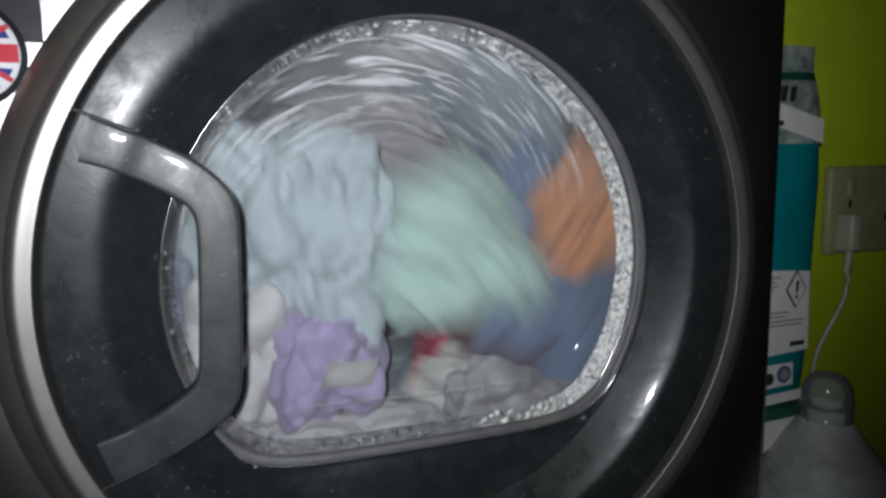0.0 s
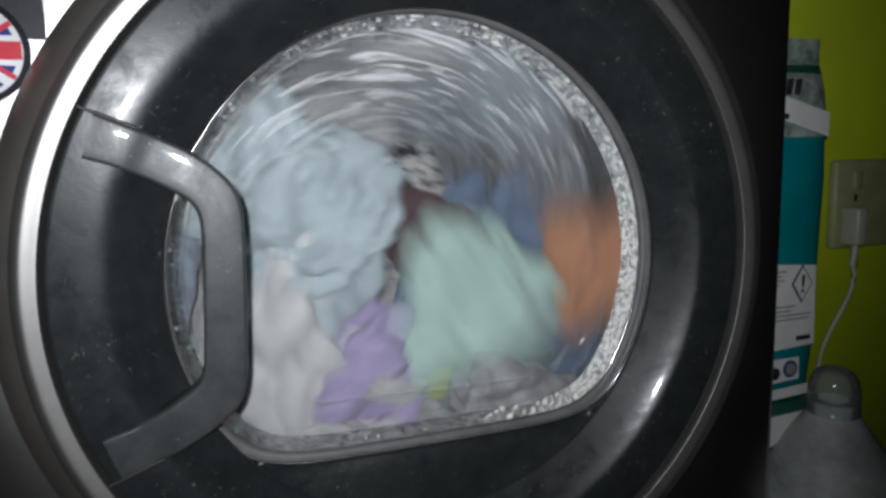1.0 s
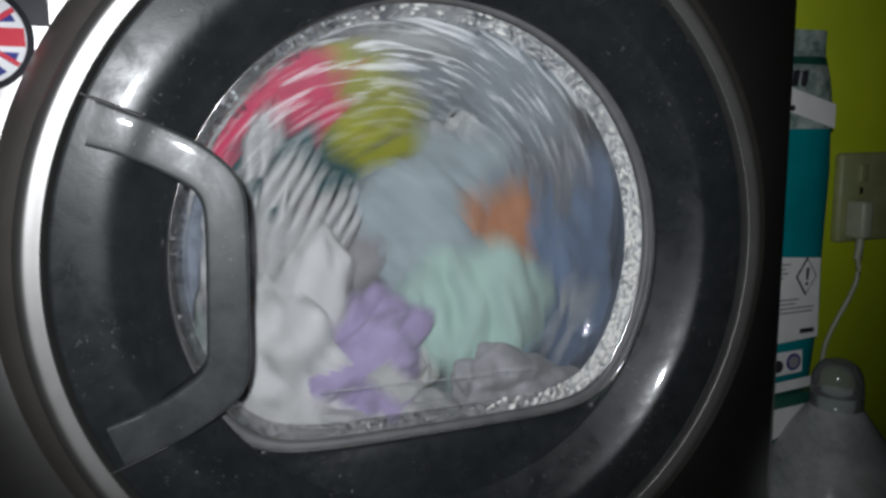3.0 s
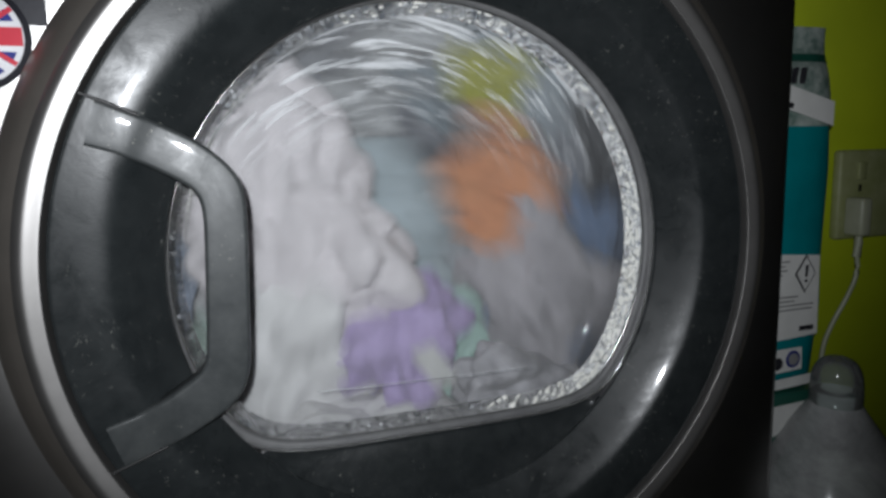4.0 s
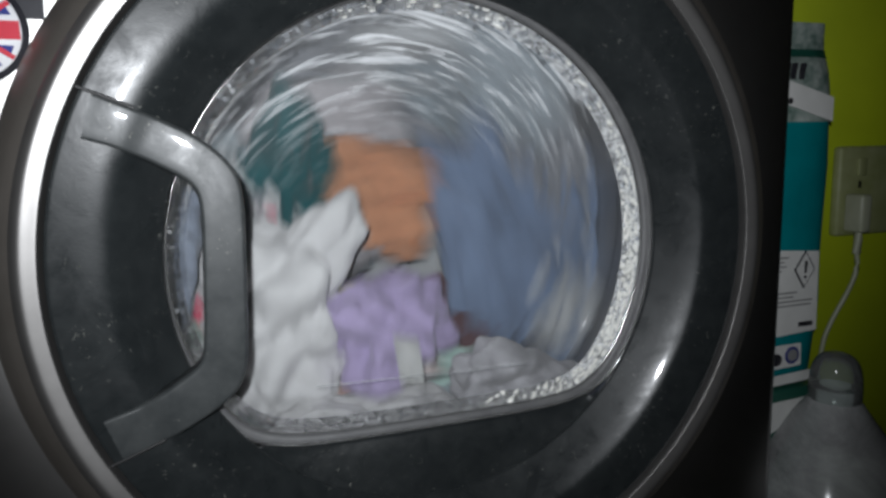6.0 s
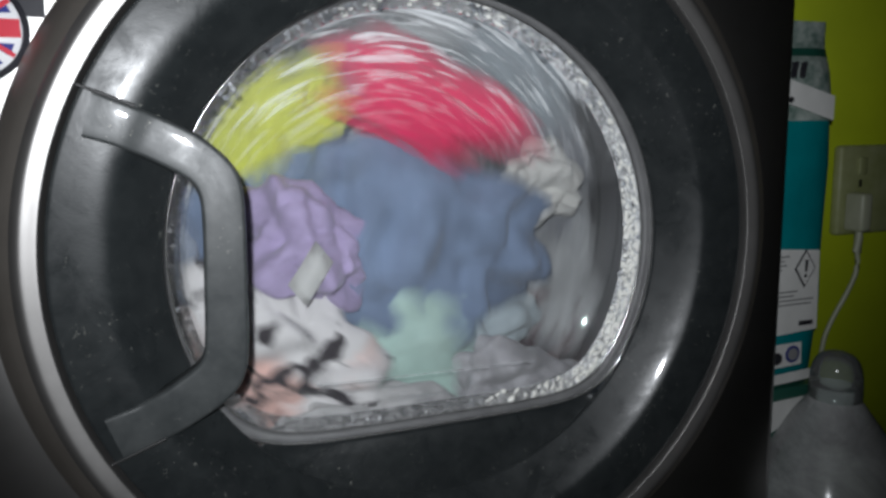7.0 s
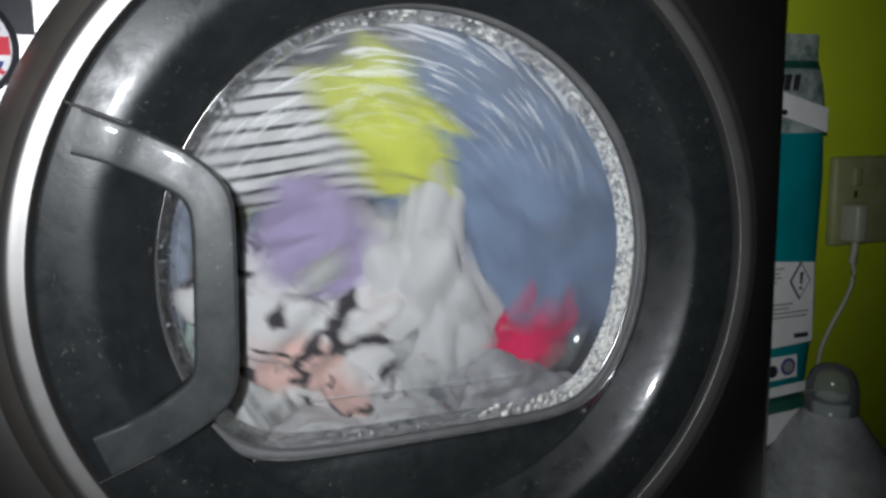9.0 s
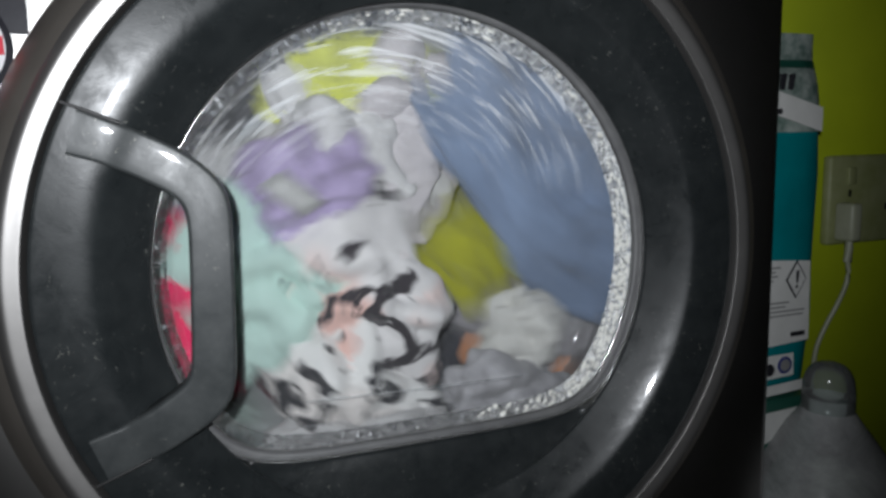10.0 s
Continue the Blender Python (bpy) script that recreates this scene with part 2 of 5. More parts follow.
def turned(profile, n=160, around=None):
    """A profile of (radius, y) turned round the door's axis; around(angle) scales the radius."""
    rings = []
    for r, y in profile:
        rings.append([((r * (around(2 * math.pi * i / n) if around else 1)) * math.cos(2 * math.pi * i / n), y,
                       (r * (around(2 * math.pi * i / n) if around else 1)) * math.sin(2 * math.pi * i / n)) for i in range(n)])
    return loft(rings)


R_GLASS, FLAT = 0.1835, 0.1305


def porthole(a):
    """Radius of the window's outline against R_GLASS: a circle cut flat below, with rounded corners."""
    s = -math.sin(a)
    if s <= 0.05:
        return 1.0
    k = FLAT / s / R_GLASS
    p = 13.0
    return (1 + k ** -p) ** (-1 / p)


def solid(outline, y0, y1, bevel=0.0, seg=3):
    """A flat shape of (x, z) corners with thickness from y0 to y1."""
    bm = bmesh.new()
    f = bm.faces.new([bm.verts.new((x, y0, z)) for x, z in outline])
    got = bmesh.ops.extrude_face_region(bm, geom=[f])
    bmesh.ops.translate(bm, vec=(0, y1 - y0, 0), verts=[v for v in got["geom"] if isinstance(v, bmesh.types.BMVert)])
    if bevel:
        bm.normal_update()
        rim = [e for e in bm.edges if all(abs(v.co.y - y0) < 1e-6 for v in e.verts)]
        bmesh.ops.bevel(bm, geom=rim, offset=bevel, segments=seg, affect="EDGES", profile=0.5, clamp_overlap=True)
    return bm


def disc(r, y0, y1, n=48, cx=0.0, cz=0.0, bevel=0.0):
    return solid([(cx + r * math.cos(2 * math.pi * i / n), cz + r * math.sin(2 * math.pi * i / n)) for i in range(n)], y0, y1, bevel)


def tube(points, r, n=10):
    """A round cord through points."""
    rings = []
    for i, p in enumerate(points):
        a, b = Vector(points[max(i - 1, 0)]), Vector(points[min(i + 1, len(points) - 1)])
        q = (b - a).to_track_quat("Z", "Y").to_matrix()
        rings.append([Vector(p) + q @ Vector((r * math.cos(2 * math.pi * k / n), r * math.sin(2 * math.pi * k / n), 0)) for k in range(n)])
    return loft(rings)


# ---- room ----
def build_room():
    tagged(part("floor", box(-1.6, 1.6, -2.2, 0.72, -0.05, 0.0), TILE), "grey tiled floor of a small utility room", "floor", kind="structure")
    tagged(part("ceiling", box(-1.6, 1.6, -2.2, 0.72, 2.4, 2.45), WHITE_WALL), "pale painted ceiling", "ceiling", kind="structure")
    tagged(part("wall_back", box(-1.6, 0.33, 0.66, 0.72, 0.0, 2.4), LIME), "lime green painted wall behind the machine", "wall", kind="structure")
    tagged(part("wall_pier", box(0.33, 1.6, 0.16, 0.72, 0.0, 2.4), LIME), "lime green painted wall beside the machine", "wall", kind="structure")
    tagged(part("wall_east", box(1.6, 1.66, -2.2, 0.72, 0.0, 2.4), WHITE_WALL), "plain painted side wall", "wall", kind="structure")
    tagged(part("wall_west", box(-1.66, -1.6, -2.2, 0.72, 0.0, 2.4), WHITE_WALL), "plain painted side wall", "wall", kind="structure")
    tagged(part("wall_front", box(-1.66, 1.66, -2.26, -2.2, 0.0, 2.4), WHITE_WALL), "plain painted wall behind the viewer", "wall", kind="structure")


# ---- the machine ----
def build_machine():
    top = empty("tumble_dryer", pose(0, 0, H), "silver tumble dryer with a huge round graphite door", "tumble dryer")
    # cabinet front with the round opening, and the case behind it
    n = 128
    half, up, down = 0.2985, 0.37, -H + 0.02
    bm = bmesh.new()

    def ring_of(f, y):
        return [bm.verts.new((*f(2 * math.pi * i / n), y)) for i in range(n)]

    def square(a, k=0.0):
        c, s = math.cos(a), math.sin(a)
        p = 14.0 if k == 0 else 10.0
        d = ((abs(c) / (half - k)) ** p + (abs(s) / ((up if s > 0 else -down) - k)) ** p) ** (-1 / p)
        return d * c, d * s

    def swap(vs):
        for v in vs:
            v.co = (v.co.x, v.co.z, v.co.y)
        return vs

    rows = [swap(ring_of(lambda a: (0.256 * math.cos(a), 0.256 * math.sin(a)), 0.02)),
            swap(ring_of(lambda a: (0.2605 * math.cos(a), 0.2605 * math.sin(a)), 0.002)),
            swap(ring_of(lambda a: (0.2665 * math.cos(a), 0.2665 * math.sin(a)), 0.0)),
            swap(ring_of(lambda a: square(a, 0.008), 0.0)), swap(ring_of(lambda a: square(a, 0.003), 0.0015)),
            swap(ring_of(lambda a: square(a, 0.0), 0.006)), swap(ring_of(lambda a: square(a, 0.0), 0.6))]
    for a, b in zip(rows, rows[1:]):
        for i in range(n):
            j = (i + 1) % n
            bm.faces.new((a[i], a[j], b[j], b[i]))
    part("case", bm, SILVER, top, "silver painted case, worn and smudged")
    part("rear_panel", box(-0.29, 0.29, 0.594, 0.604, down + 0.01, up - 0.01), SILVER, top)
    part("plinth", box(-0.28, 0.28, 0.03, 0.58, -H, -H + 0.03), GAP, top)

    # door: ring, dish, handle, window
    door = part("door", turned(smooth_profile([(0.2338, 0.012), (0.2338, -0.0178), (0.2330, -0.0197), (0.2290, -0.0193), (0.2060, -0.0166), (0.1985, -0.0125), (0.1790, 0.0075), (0.1770, 0.0095), (0.1768, 0.0110), (0.1785, 0.014), (0.187, 0.024), (0.188, 0.034)], 4), 192), GRAPHITE, top, "round graphite plastic door dish, dusty")
    part("outer_ring", turned(smooth_profile([(0.2492, -0.0216), (0.2476, -0.0234), (0.2458, -0.0249), (0.2436, -0.0258), (0.2405, -0.0252), (0.2362, -0.0239), (0.2356, -0.0238), (0.2353, -0.0232), (0.2345, 0.01)], 2), 224), RING, door, "brushed silver outer ring")
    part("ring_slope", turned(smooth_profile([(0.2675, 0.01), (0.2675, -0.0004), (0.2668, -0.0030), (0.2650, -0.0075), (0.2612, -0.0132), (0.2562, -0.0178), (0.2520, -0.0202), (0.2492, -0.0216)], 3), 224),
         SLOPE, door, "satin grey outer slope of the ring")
    # blank below the flat edge of the window
    ang = [math.pi * (1 + i / 360) for i in range(361)]
    ang = [a for a in ang if R_GLASS * porthole(a) + 0.002 < 0.1800]
    inner = [(min(R_GLASS * porthole(a) + 0.002, 0.1780), a) for a in ang]
    rows = []
    ease = [min(max((0.1778 - r) / 0.004, 0), 1) for r, a in inner]
    for f, y in ((0.0, 0.030), (0.0, 0.0228), (0.06, 0.0208), (0.3, 0.0176), (0.65, 0.0130), (1.0, 0.0085)):
        rows.append([((r * (1 - f) + 0.184 * f) * math.cos(a), y * e + 0.0155 * (1 - e), (r * (1 - f) + 0.184 * f) * math.sin(a)) for (r, a), e in zip(inner, ease)])
    part("lower_blank", loft(rows, closed=False), GRAPHITE, door, "smooth dark panel under the window")
    # handle bridge
    outer = smooth_profile([(-0.2005, 0.1072), (-0.172, 0.0945), (-0.1515, 0.0845), (-0.1351, 0.0705), (-0.1272, 0.057), (-0.1268, 0.035), (-0.1283, 0.0),
                            (-0.1303, -0.045), (-0.1322, -0.059), (-0.1378, -0.0715), (-0.152, -0.082), (-0.179, -0.0955), (-0.2035, -0.1030)], 2)
    inner = smooth_profile([(-0.2085, 0.0815), (-0.188, 0.0755), (-0.1652, 0.063), (-0.1555, 0.0565), (-0.1518, 0.048), (-0.1512, 0.036), (-0.153, 0.0),
                            (-0.1553, -0.0394), (-0.1575, -0.050), (-0.1646, -0.0562), (-0.1878, -0.0702), (-0.2125, -0.0765)], 2)

    def even(line, count):
        p = np.array(line)
        d = np.concatenate([[0], np.cumsum(np.hypot(*np.diff(p, axis=0).T))])
        u = np.linspace(0, d[-1], count)
        return np.stack([np.interp(u, d, p[:, 0]), np.interp(u, d, p[:, 1])], 1)

    section = [(0.0, 0.008), (0.0, 0.002), (0.0, -0.0018), (0.015, -0.0034), (0.05, -0.0046), (0.1, -0.0048), (0.3, -0.0049), (0.7, -0.0049), (0.9, -0.0048), (0.95, -0.0046), (0.985, -0.0034), (1.0, -0.0018), (1.0, 0.002), (1.0, 0.008)]
    rows = []
    for o, i in zip(even(outer, 90), even(inner, 90)):
        ring = []
        for u, dy in section:
            x, z = o * (1 - u) + i * u
            sink = min(max((0.215 - math.hypot(x, z)) / 0.08, 0), 1)
            rad = math.hypot(x, z)
            keep = min(1, 0.2285 / rad)
            tilt = 0.0024 * min(max(rad - 0.195, 0) / 0.01, 1) - 0.09 * max(min(rad, 0.2285) - 0.195, 0)
            ring.append((x * keep, -0.0146 + dy + 0.0035 * sink + tilt, z * keep))
        rows.append(ring)
    handle = part("handle", loft(rows), GRAPHITE_LIT, door, "scuffed graphite pull handle")
    for z0, z1 in ((0.112, 0.0985), (-0.1058, -0.0945)):
        part("joint_line", tube([(-0.213, -0.0189, z0), (-0.197, -0.0185, (z0 + z1) / 2), (-0.181, -0.0172, z1)], 0.0012, 8), GAP, door)
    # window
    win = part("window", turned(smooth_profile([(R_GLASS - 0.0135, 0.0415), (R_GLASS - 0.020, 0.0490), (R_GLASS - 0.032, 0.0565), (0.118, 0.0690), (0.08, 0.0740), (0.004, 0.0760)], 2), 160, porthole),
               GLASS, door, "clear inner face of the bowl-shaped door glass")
    win.visible_shadow = False
    side = part("window_wall", turned(smooth_profile([(R_GLASS - 0.0062, 0.0275), (R_GLASS - 0.0080, 0.0310), (R_GLASS - 0.0105, 0.0360), (R_GLASS - 0.0135, 0.0415)], 2), 200, porthole),
                WET_GLASS, door, "wet, spattered side of the glass bowl")
    side.visible_shadow = False
    part("window_trim", turned(smooth_profile([(R_GLASS + 0.0025, 0.0295), (R_GLASS + 0.0025, 0.0215), (R_GLASS + 0.0014, 0.0203), (R_GLASS + 0.0002, 0.0212), (R_GLASS - 0.0004, 0.0245)], 2), 200, porthole), CHROME, door, "thin shiny rim of the window")
    part("window_seal", turned(smooth_profile([(R_GLASS - 0.0002, 0.0240), (R_GLASS - 0.0025, 0.0238), (R_GLASS - 0.0050, 0.0250), (R_GLASS - 0.0060, 0.0275)], 2), 200, porthole), SEAL, door, "grey rubber seal")
    part("inner_trim", turned(smooth_profile([(R_GLASS - 0.0058, 0.0275), (R_GLASS - 0.0060, 0.0264), (R_GLASS - 0.0067, 0.0262), (R_GLASS - 0.0072, 0.0270)], 2), 200, porthole), CHROME, door, "thin bright inner bead")
    # pale hair-thin tube added as the highlight where the bowl's flat face turns up
    part("bowl_highlight", tube([(-0.085, 0.052, -0.0997), (0.003, 0.051, -0.1017), (0.091, 0.052, -0.1036)], 0.0004, 8), clear("highlight_line", (0.9, 0.92, 0.93), 0.05, 0, 60, 0.4, 0.3, 0.5), door, "thin pale line added as the highlight low on the glass bowl")
    # water drops on the bowl's wall
    rnd = random.Random(4)
    bm = bmesh.new()
    for i in range(520):
        a = rnd.uniform(-0.55, 2.5) if rnd.random() < 0.8 else rnd.uniform(0, 6.28)
        k, y = porthole(a), rnd.uniform(0.029, 0.0415)
        r = (R_GLASS - 0.0072 - 0.006 * (y - 0.029) / 0.0125) * k
        s = rnd.uniform(0.0004, 0.0013)
        bmesh.ops.create_icosphere(bm, subdivisions=1, radius=s, matrix=Matrix.LocRotScale(
            (r * math.cos(a), y, r * math.sin(a)), None, (rnd.uniform(1, 2.2), 1.4, rnd.uniform(1, 2.2))))
    tagged(part("condensation", bm, clear("water", (0.95, 0.97, 1.0), 0.01, 0, 10, 0.35), door), "beads of water on the glass", kind="stuff")
    # dried lint and spatter on the bowl's wall, thickest low down on the side to which the drum throws it
    bm = bmesh.new()
    for i in range(360):
        a = rnd.gauss(-0.3, 0.38) if rnd.random() < 0.8 else rnd.uniform(-0.9, 1.9)
        k, y = porthole(a), 0.029 + 0.012 * rnd.random() ** 1.4
        r = (R_GLASS - 0.0076 - 0.006 * (y - 0.029) / 0.0125) * k
        s = rnd.uniform(0.0006, 0.0017)
        bmesh.ops.create_icosphere(bm, subdivisions=1, radius=s, matrix=Matrix.LocRotScale(
            (r * math.cos(a), y, r * math.sin(a)), Euler((0, -a, 0)), (0.6, rnd.uniform(0.8, 1.8), rnd.uniform(1, 3.2))))
    tagged(part("spatter", bm, surface("dried_spatter", (0.62, 0.61, 0.56), (0.8, 0.8, 0.76), (0.3, 0.5)), door), "pale lint and dried spatter on the glass", kind="stuff")
    # round badge and the dark tab above it
    badge = part("badge_sticker", disc(0.0285, -0.0012, 0.0, 64, -0.2595, 0.1405), INK, top, "round badge sticker with a union flag")
    cx, cz = -0.2595, 0.1405
    part("badge_face", disc(0.0252, -0.0018, -0.0012, 64, cx, cz), BADGE, badge)

    def clipped(w, h, ang, ox=0.0, oz=0.0):
        c, s = math.cos(ang), math.sin(ang)
        return [(cx + ox + x * c - z * s, cz + oz + x * s + z * c) for x, z in ((-w, -h), (w, -h), (w, h), (-w, h))]

    for sx, sz in ((1, 1), (1, -1), (-1, 1), (-1, -1)):
        tri = [(cx + sx * 0.021, cz + sz * 0.008), (cx + sx * 0.008, cz + sz * 0.0075), (cx + sx * 0.018, cz + sz * 0.0145)]
        part("blue_field", solid(tri, -0.0022, -0.0016), BLUE_INK, badge, smooth=False)
        tri = [(cx + sx * 0.0065, cz + sz * 0.0225), (cx + sx * 0.0065, cz + sz * 0.011), (cx + sx * 0.0145, cz + sz * 0.018)]
        part("blue_field", solid(tri, -0.0022, -0.0016), BLUE_INK, badge, smooth=False)
        part("diagonal_bar", solid(clipped(0.0085, 0.0013, math.atan2(sz * 0.7, sx), sx * 0.0135, sz * 0.0095), -0.0024, -0.0017), RED_INK, badge, smooth=False)
    part("cross_bar", solid(clipped(0.0245, 0.0048, 0.0), -0.0026, -0.0017), RED_INK, badge, smooth=False)
    part("upright_bar", solid(clipped(0.0045, 0.0243, 0.0), -0.0023, -0.0017), RED_INK, badge, smooth=False)
    part("sticker_tab", solid(smooth_profile([(-0.30, 0.19), (-0.2235, 0.19), (-0.2225, 0.1475), (-0.2245, 0.1465), (-0.236, 0.1475), (-0.30, 0.1475)], 1), -0.0010, 0.0), INK, top, "black sticker tab", smooth=False)
    # inside: opening, drum
    part("drum_mouth", turned(smooth_profile([(0.262, 0.02), (0.225, 0.03), (0.2, 0.045), (0.1985, 0.06), (0.24, 0.075), (0.29, 0.08)], 2), 128), SEAL, top, "grey ring round the drum's mouth")
    return top


def build_drum(top):
    drum = part("drum", turned([(0.283, 0.082), (0.283, 0.2), (0.283, 0.33), (0.283, 0.46), (0.275, 0.47), (0.14, 0.475), (0.13, 0.482), (0.002, 0.482)], 128), STEEL, top, "perforated steel drum turning behind the door")
    for k in range(3):
        a = 120 * k + 25
        prof = [(-0.035, 0.283), (-0.022, 0.262), (-0.012, 0.242), (0.0, 0.237), (0.012, 0.242), (0.022, 0.262), (0.035, 0.283)]
        rows = [[(x, y, 0.283 + (z - 0.283) * f) for x, z in prof] for y, f in ((0.095, 0.1), (0.11, 0.9), (0.2, 1.0), (0.43, 1.0), (0.465, 0.2))]
        part("lifter", loft(rows, closed=False), WHITE_PLASTIC, drum, "pale plastic lifter", m=pose(0, 0, 0, 0, a, 0))
    bm = bmesh.new()
    for i in range(60):
        for k in range(9):
            a = 2 * math.pi * (i + 0.5 * (k % 2)) / 60
            y = 0.1 + 0.04 * k
            m = Matrix.Rotation(math.pi / 2 - a, 4, "Y") @ Matrix.Translation((0, y, 0.2824))
            bmesh.ops.create_circle(bm, cap_ends=True, segments=8, radius=0.0035, matrix=m)
    tagged(part("drum_holes", bm, GAP, drum, smooth=False), "rows of small round holes", kind="stuff")
    return drum


# ---- laundry ----
def crumpled(seed, size, folds=9.0, depth=0.35, sub=5, spread=0.5, way=None):
    """A bunched garment: a lumpy outline with long soft folds that run out, and sharp valleys between them."""
    rnd = random.Random(seed)
    off = Vector((rnd.uniform(-50, 50), rnd.uniform(-50, 50), rnd.uniform(-50, 50)))
    way = Vector(way or (rnd.uniform(-1, 1), 0, rnd.uniform(-1, 1))).normalized()
    side = Vector((-way.z, 0, way.x)).normalized()
    other = (way * 0.35 + side * 0.94)
    wide = 0.125 / folds
    bm = bmesh.new()
    bmesh.ops.create_icosphere(bm, subdivisions=sub, radius=1)
    sx, sy, sz = size
    for v in bm.verts:
        p = v.co.copy()
        lump = 1 + 0.8 * spread * noise.noise(p * 1.3 + off) + 0.55 * spread * noise.noise(p * 2.6 - off) + 0.1 * spread * noise.noise(p * 5.5 + off)
        p.x, p.z = math.copysign(abs(p.x) ** 0.86, p.x), math.copysign(abs(p.z) ** 0.86, p.z)
        q = Vector((p.x * sx, p.y * sy * 0.5, p.z * sz))
        bend = 0.034 * noise.noise_vector(q * 9 + off) + 0.008 * noise.noise_vector(q * 30 - off)
        a = (q + bend).dot(side) / wide
        b = (q + bend).dot(other) / (wide * 1.4)
        mask = min(max(0.5 + 2.4 * noise.noise(q * 13 - off), 0), 1)
        run = min(max(0.7 + 1.6 * noise.noise(q * 19 + off * 0.7), 0.15), 1)
        f1, f2 = abs(math.sin(a * math.pi * 0.5)) ** 0.6, abs(math.sin(b * math.pi * 0.5)) ** 0.6
        pinch = min(abs(noise.noise(q * 42 + off * 0.4 + bend * 30)) * 4.5, 1) ** 0.7
        h = (mask * f1 + (1 - mask) * f2 - 0.7) * run + 0.22 * (pinch - 0.8)
        lap = min(max(noise.noise(q * 15 + off * 1.3) * 10, -0.5), 0.5)      # one layer lying over another
        k = depth * (h * 0.75 + 0.34 * lap)
        flat = lump * (1 + 0.12 * k + 0.04 * h)
        v.co = Vector((p.x * sx * flat, p.y * sy * lump * (0.85 + 1.7 * k), p.z * sz * flat)) + bend * 0.35
    return bm


WHITE_JERSEY = cloth("white_jersey", (0.62, 0.61, 0.61), 0.86)
CLOTH = {
    "lilac": cloth("lilac_towelling", (0.42, 0.345, 0.545), 0.75),
    "mint": cloth("mint_jersey", (0.49, 0.66, 0.60), 0.85),
    "white": WHITE_JERSEY,
    "shirt": striped_cloth("striped_jersey", (0.68, 0.67, 0.67), (0.02, 0.02, 0.03), 0.0125, 0.19, 1.6),
    "yellow": cloth("lime_yellow_cotton", (0.68, 0.72, 0.10), 0.8),
    "mustard": cloth("mustard_cotton", (0.42, 0.42, 0.02), 0.7),
    "pink": cloth("hot_pink_cotton", (0.85, 0.02, 0.125), 0.75),
    "teal": cloth("dark_teal_fleece", (0.0, 0.095, 0.105), 0.6),
    "denim": cloth("washed_blue_cotton", (0.22, 0.29, 0.43), 0.65),
    "orange": cloth("peach_cotton", (0.66, 0.31, 0.17), 0.75),
    "print": printed_cloth("printed_jersey", (0.64, 0.62, 0.62), (0.03, 0.025, 0.03), (0.70, 0.46, 0.41), 24, 0.538),
    "spotted": printed_cloth("spotted_jersey", (0.70, 0.69, 0.68), (0.03, 0.03, 0.035), (0.66, 0.62, 0.6), 30, 0.55),
    "grey": cloth("grey_jersey", (0.42, 0.40, 0.42), 0.7),
    "plum": cloth("plum_jersey", (0.15, 0.075, 0.085), 0.6),
    "dress": cloth("blush_white_cotton", (0.60, 0.565, 0.58), 0.85),
    "blouse": cloth("pale_blue_cotton", (0.47, 0.54, 0.575), 0.8),
    "socks": cloth("off_white_cotton", (0.63, 0.62, 0.59), 0.85),
}
KINDS = {   # name, label, half sizes, folds, depth
    "lilac": ("towel", "small lilac towelling bundle tumbling in the drum", (0.058, 0.045, 0.052), 9, 0.42),
    "mint": ("t_shirt", "bunched mint green t-shirt tumbling in the drum", (0.062, 0.05, 0.074), 6, 0.36),
    "white": ("long_sleeved_top", "creased white long-sleeved top tumbling in the drum", (0.075, 0.045, 0.06), 7, 0.4),
    "shirt": ("striped_shirt", "white shirt with thin black stripes tumbling in the drum", (0.085, 0.045, 0.058), 6, 0.36),
    "yellow": ("vest", "twisted lime yellow vest tumbling in the drum", (0.085, 0.04, 0.042), 8, 0.45),
    "mustard": ("jumper", "mustard yellow jumper tumbling in the drum", (0.046, 0.04, 0.058), 7, 0.4),
    "pink": ("leggings", "hot pink leggings tumbling in the drum", (0.066, 0.04, 0.042), 6, 0.36),
    "teal": ("fleece", "dark teal fleece tumbling in the drum", (0.07, 0.05, 0.05), 6, 0.36),
    "denim": ("jeans", "washed blue trousers tumbling in the drum", (0.155, 0.045, 0.08), 7, 0.45),
    "orange": ("shorts", "peach orange shorts tumbling in the drum", (0.058, 0.042, 0.05), 7, 0.4),
    "print": ("printed_top", "white top with black print and peach patches", (0.088, 0.045, 0.066), 8, 0.44),
    "spotted": ("spotted_leggings", "white leggings with black spots tumbling in the drum", (0.07, 0.045, 0.055), 8, 0.44),
    "grey": ("sweatshirt", "grey jersey sweatshirt tumbling in the drum", (0.08, 0.05, 0.075), 7, 0.36),
    "plum": ("scarf", "dark plum scarf tumbling in the drum", (0.06, 0.035, 0.045), 8, 0.42),
    "dress": ("dress", "large blush white cotton dress tumbling in the drum", (0.105, 0.042, 0.075), 10, 0.6),
    "blouse": ("blouse", "pale blue-grey cotton blouse tumbling in the drum", (0.088, 0.042, 0.08), 10, 0.65),
    "socks": ("bib", "balled off-white cloth bib tumbling in the drum", (0.044, 0.035, 0.042), 8, 0.42),
}


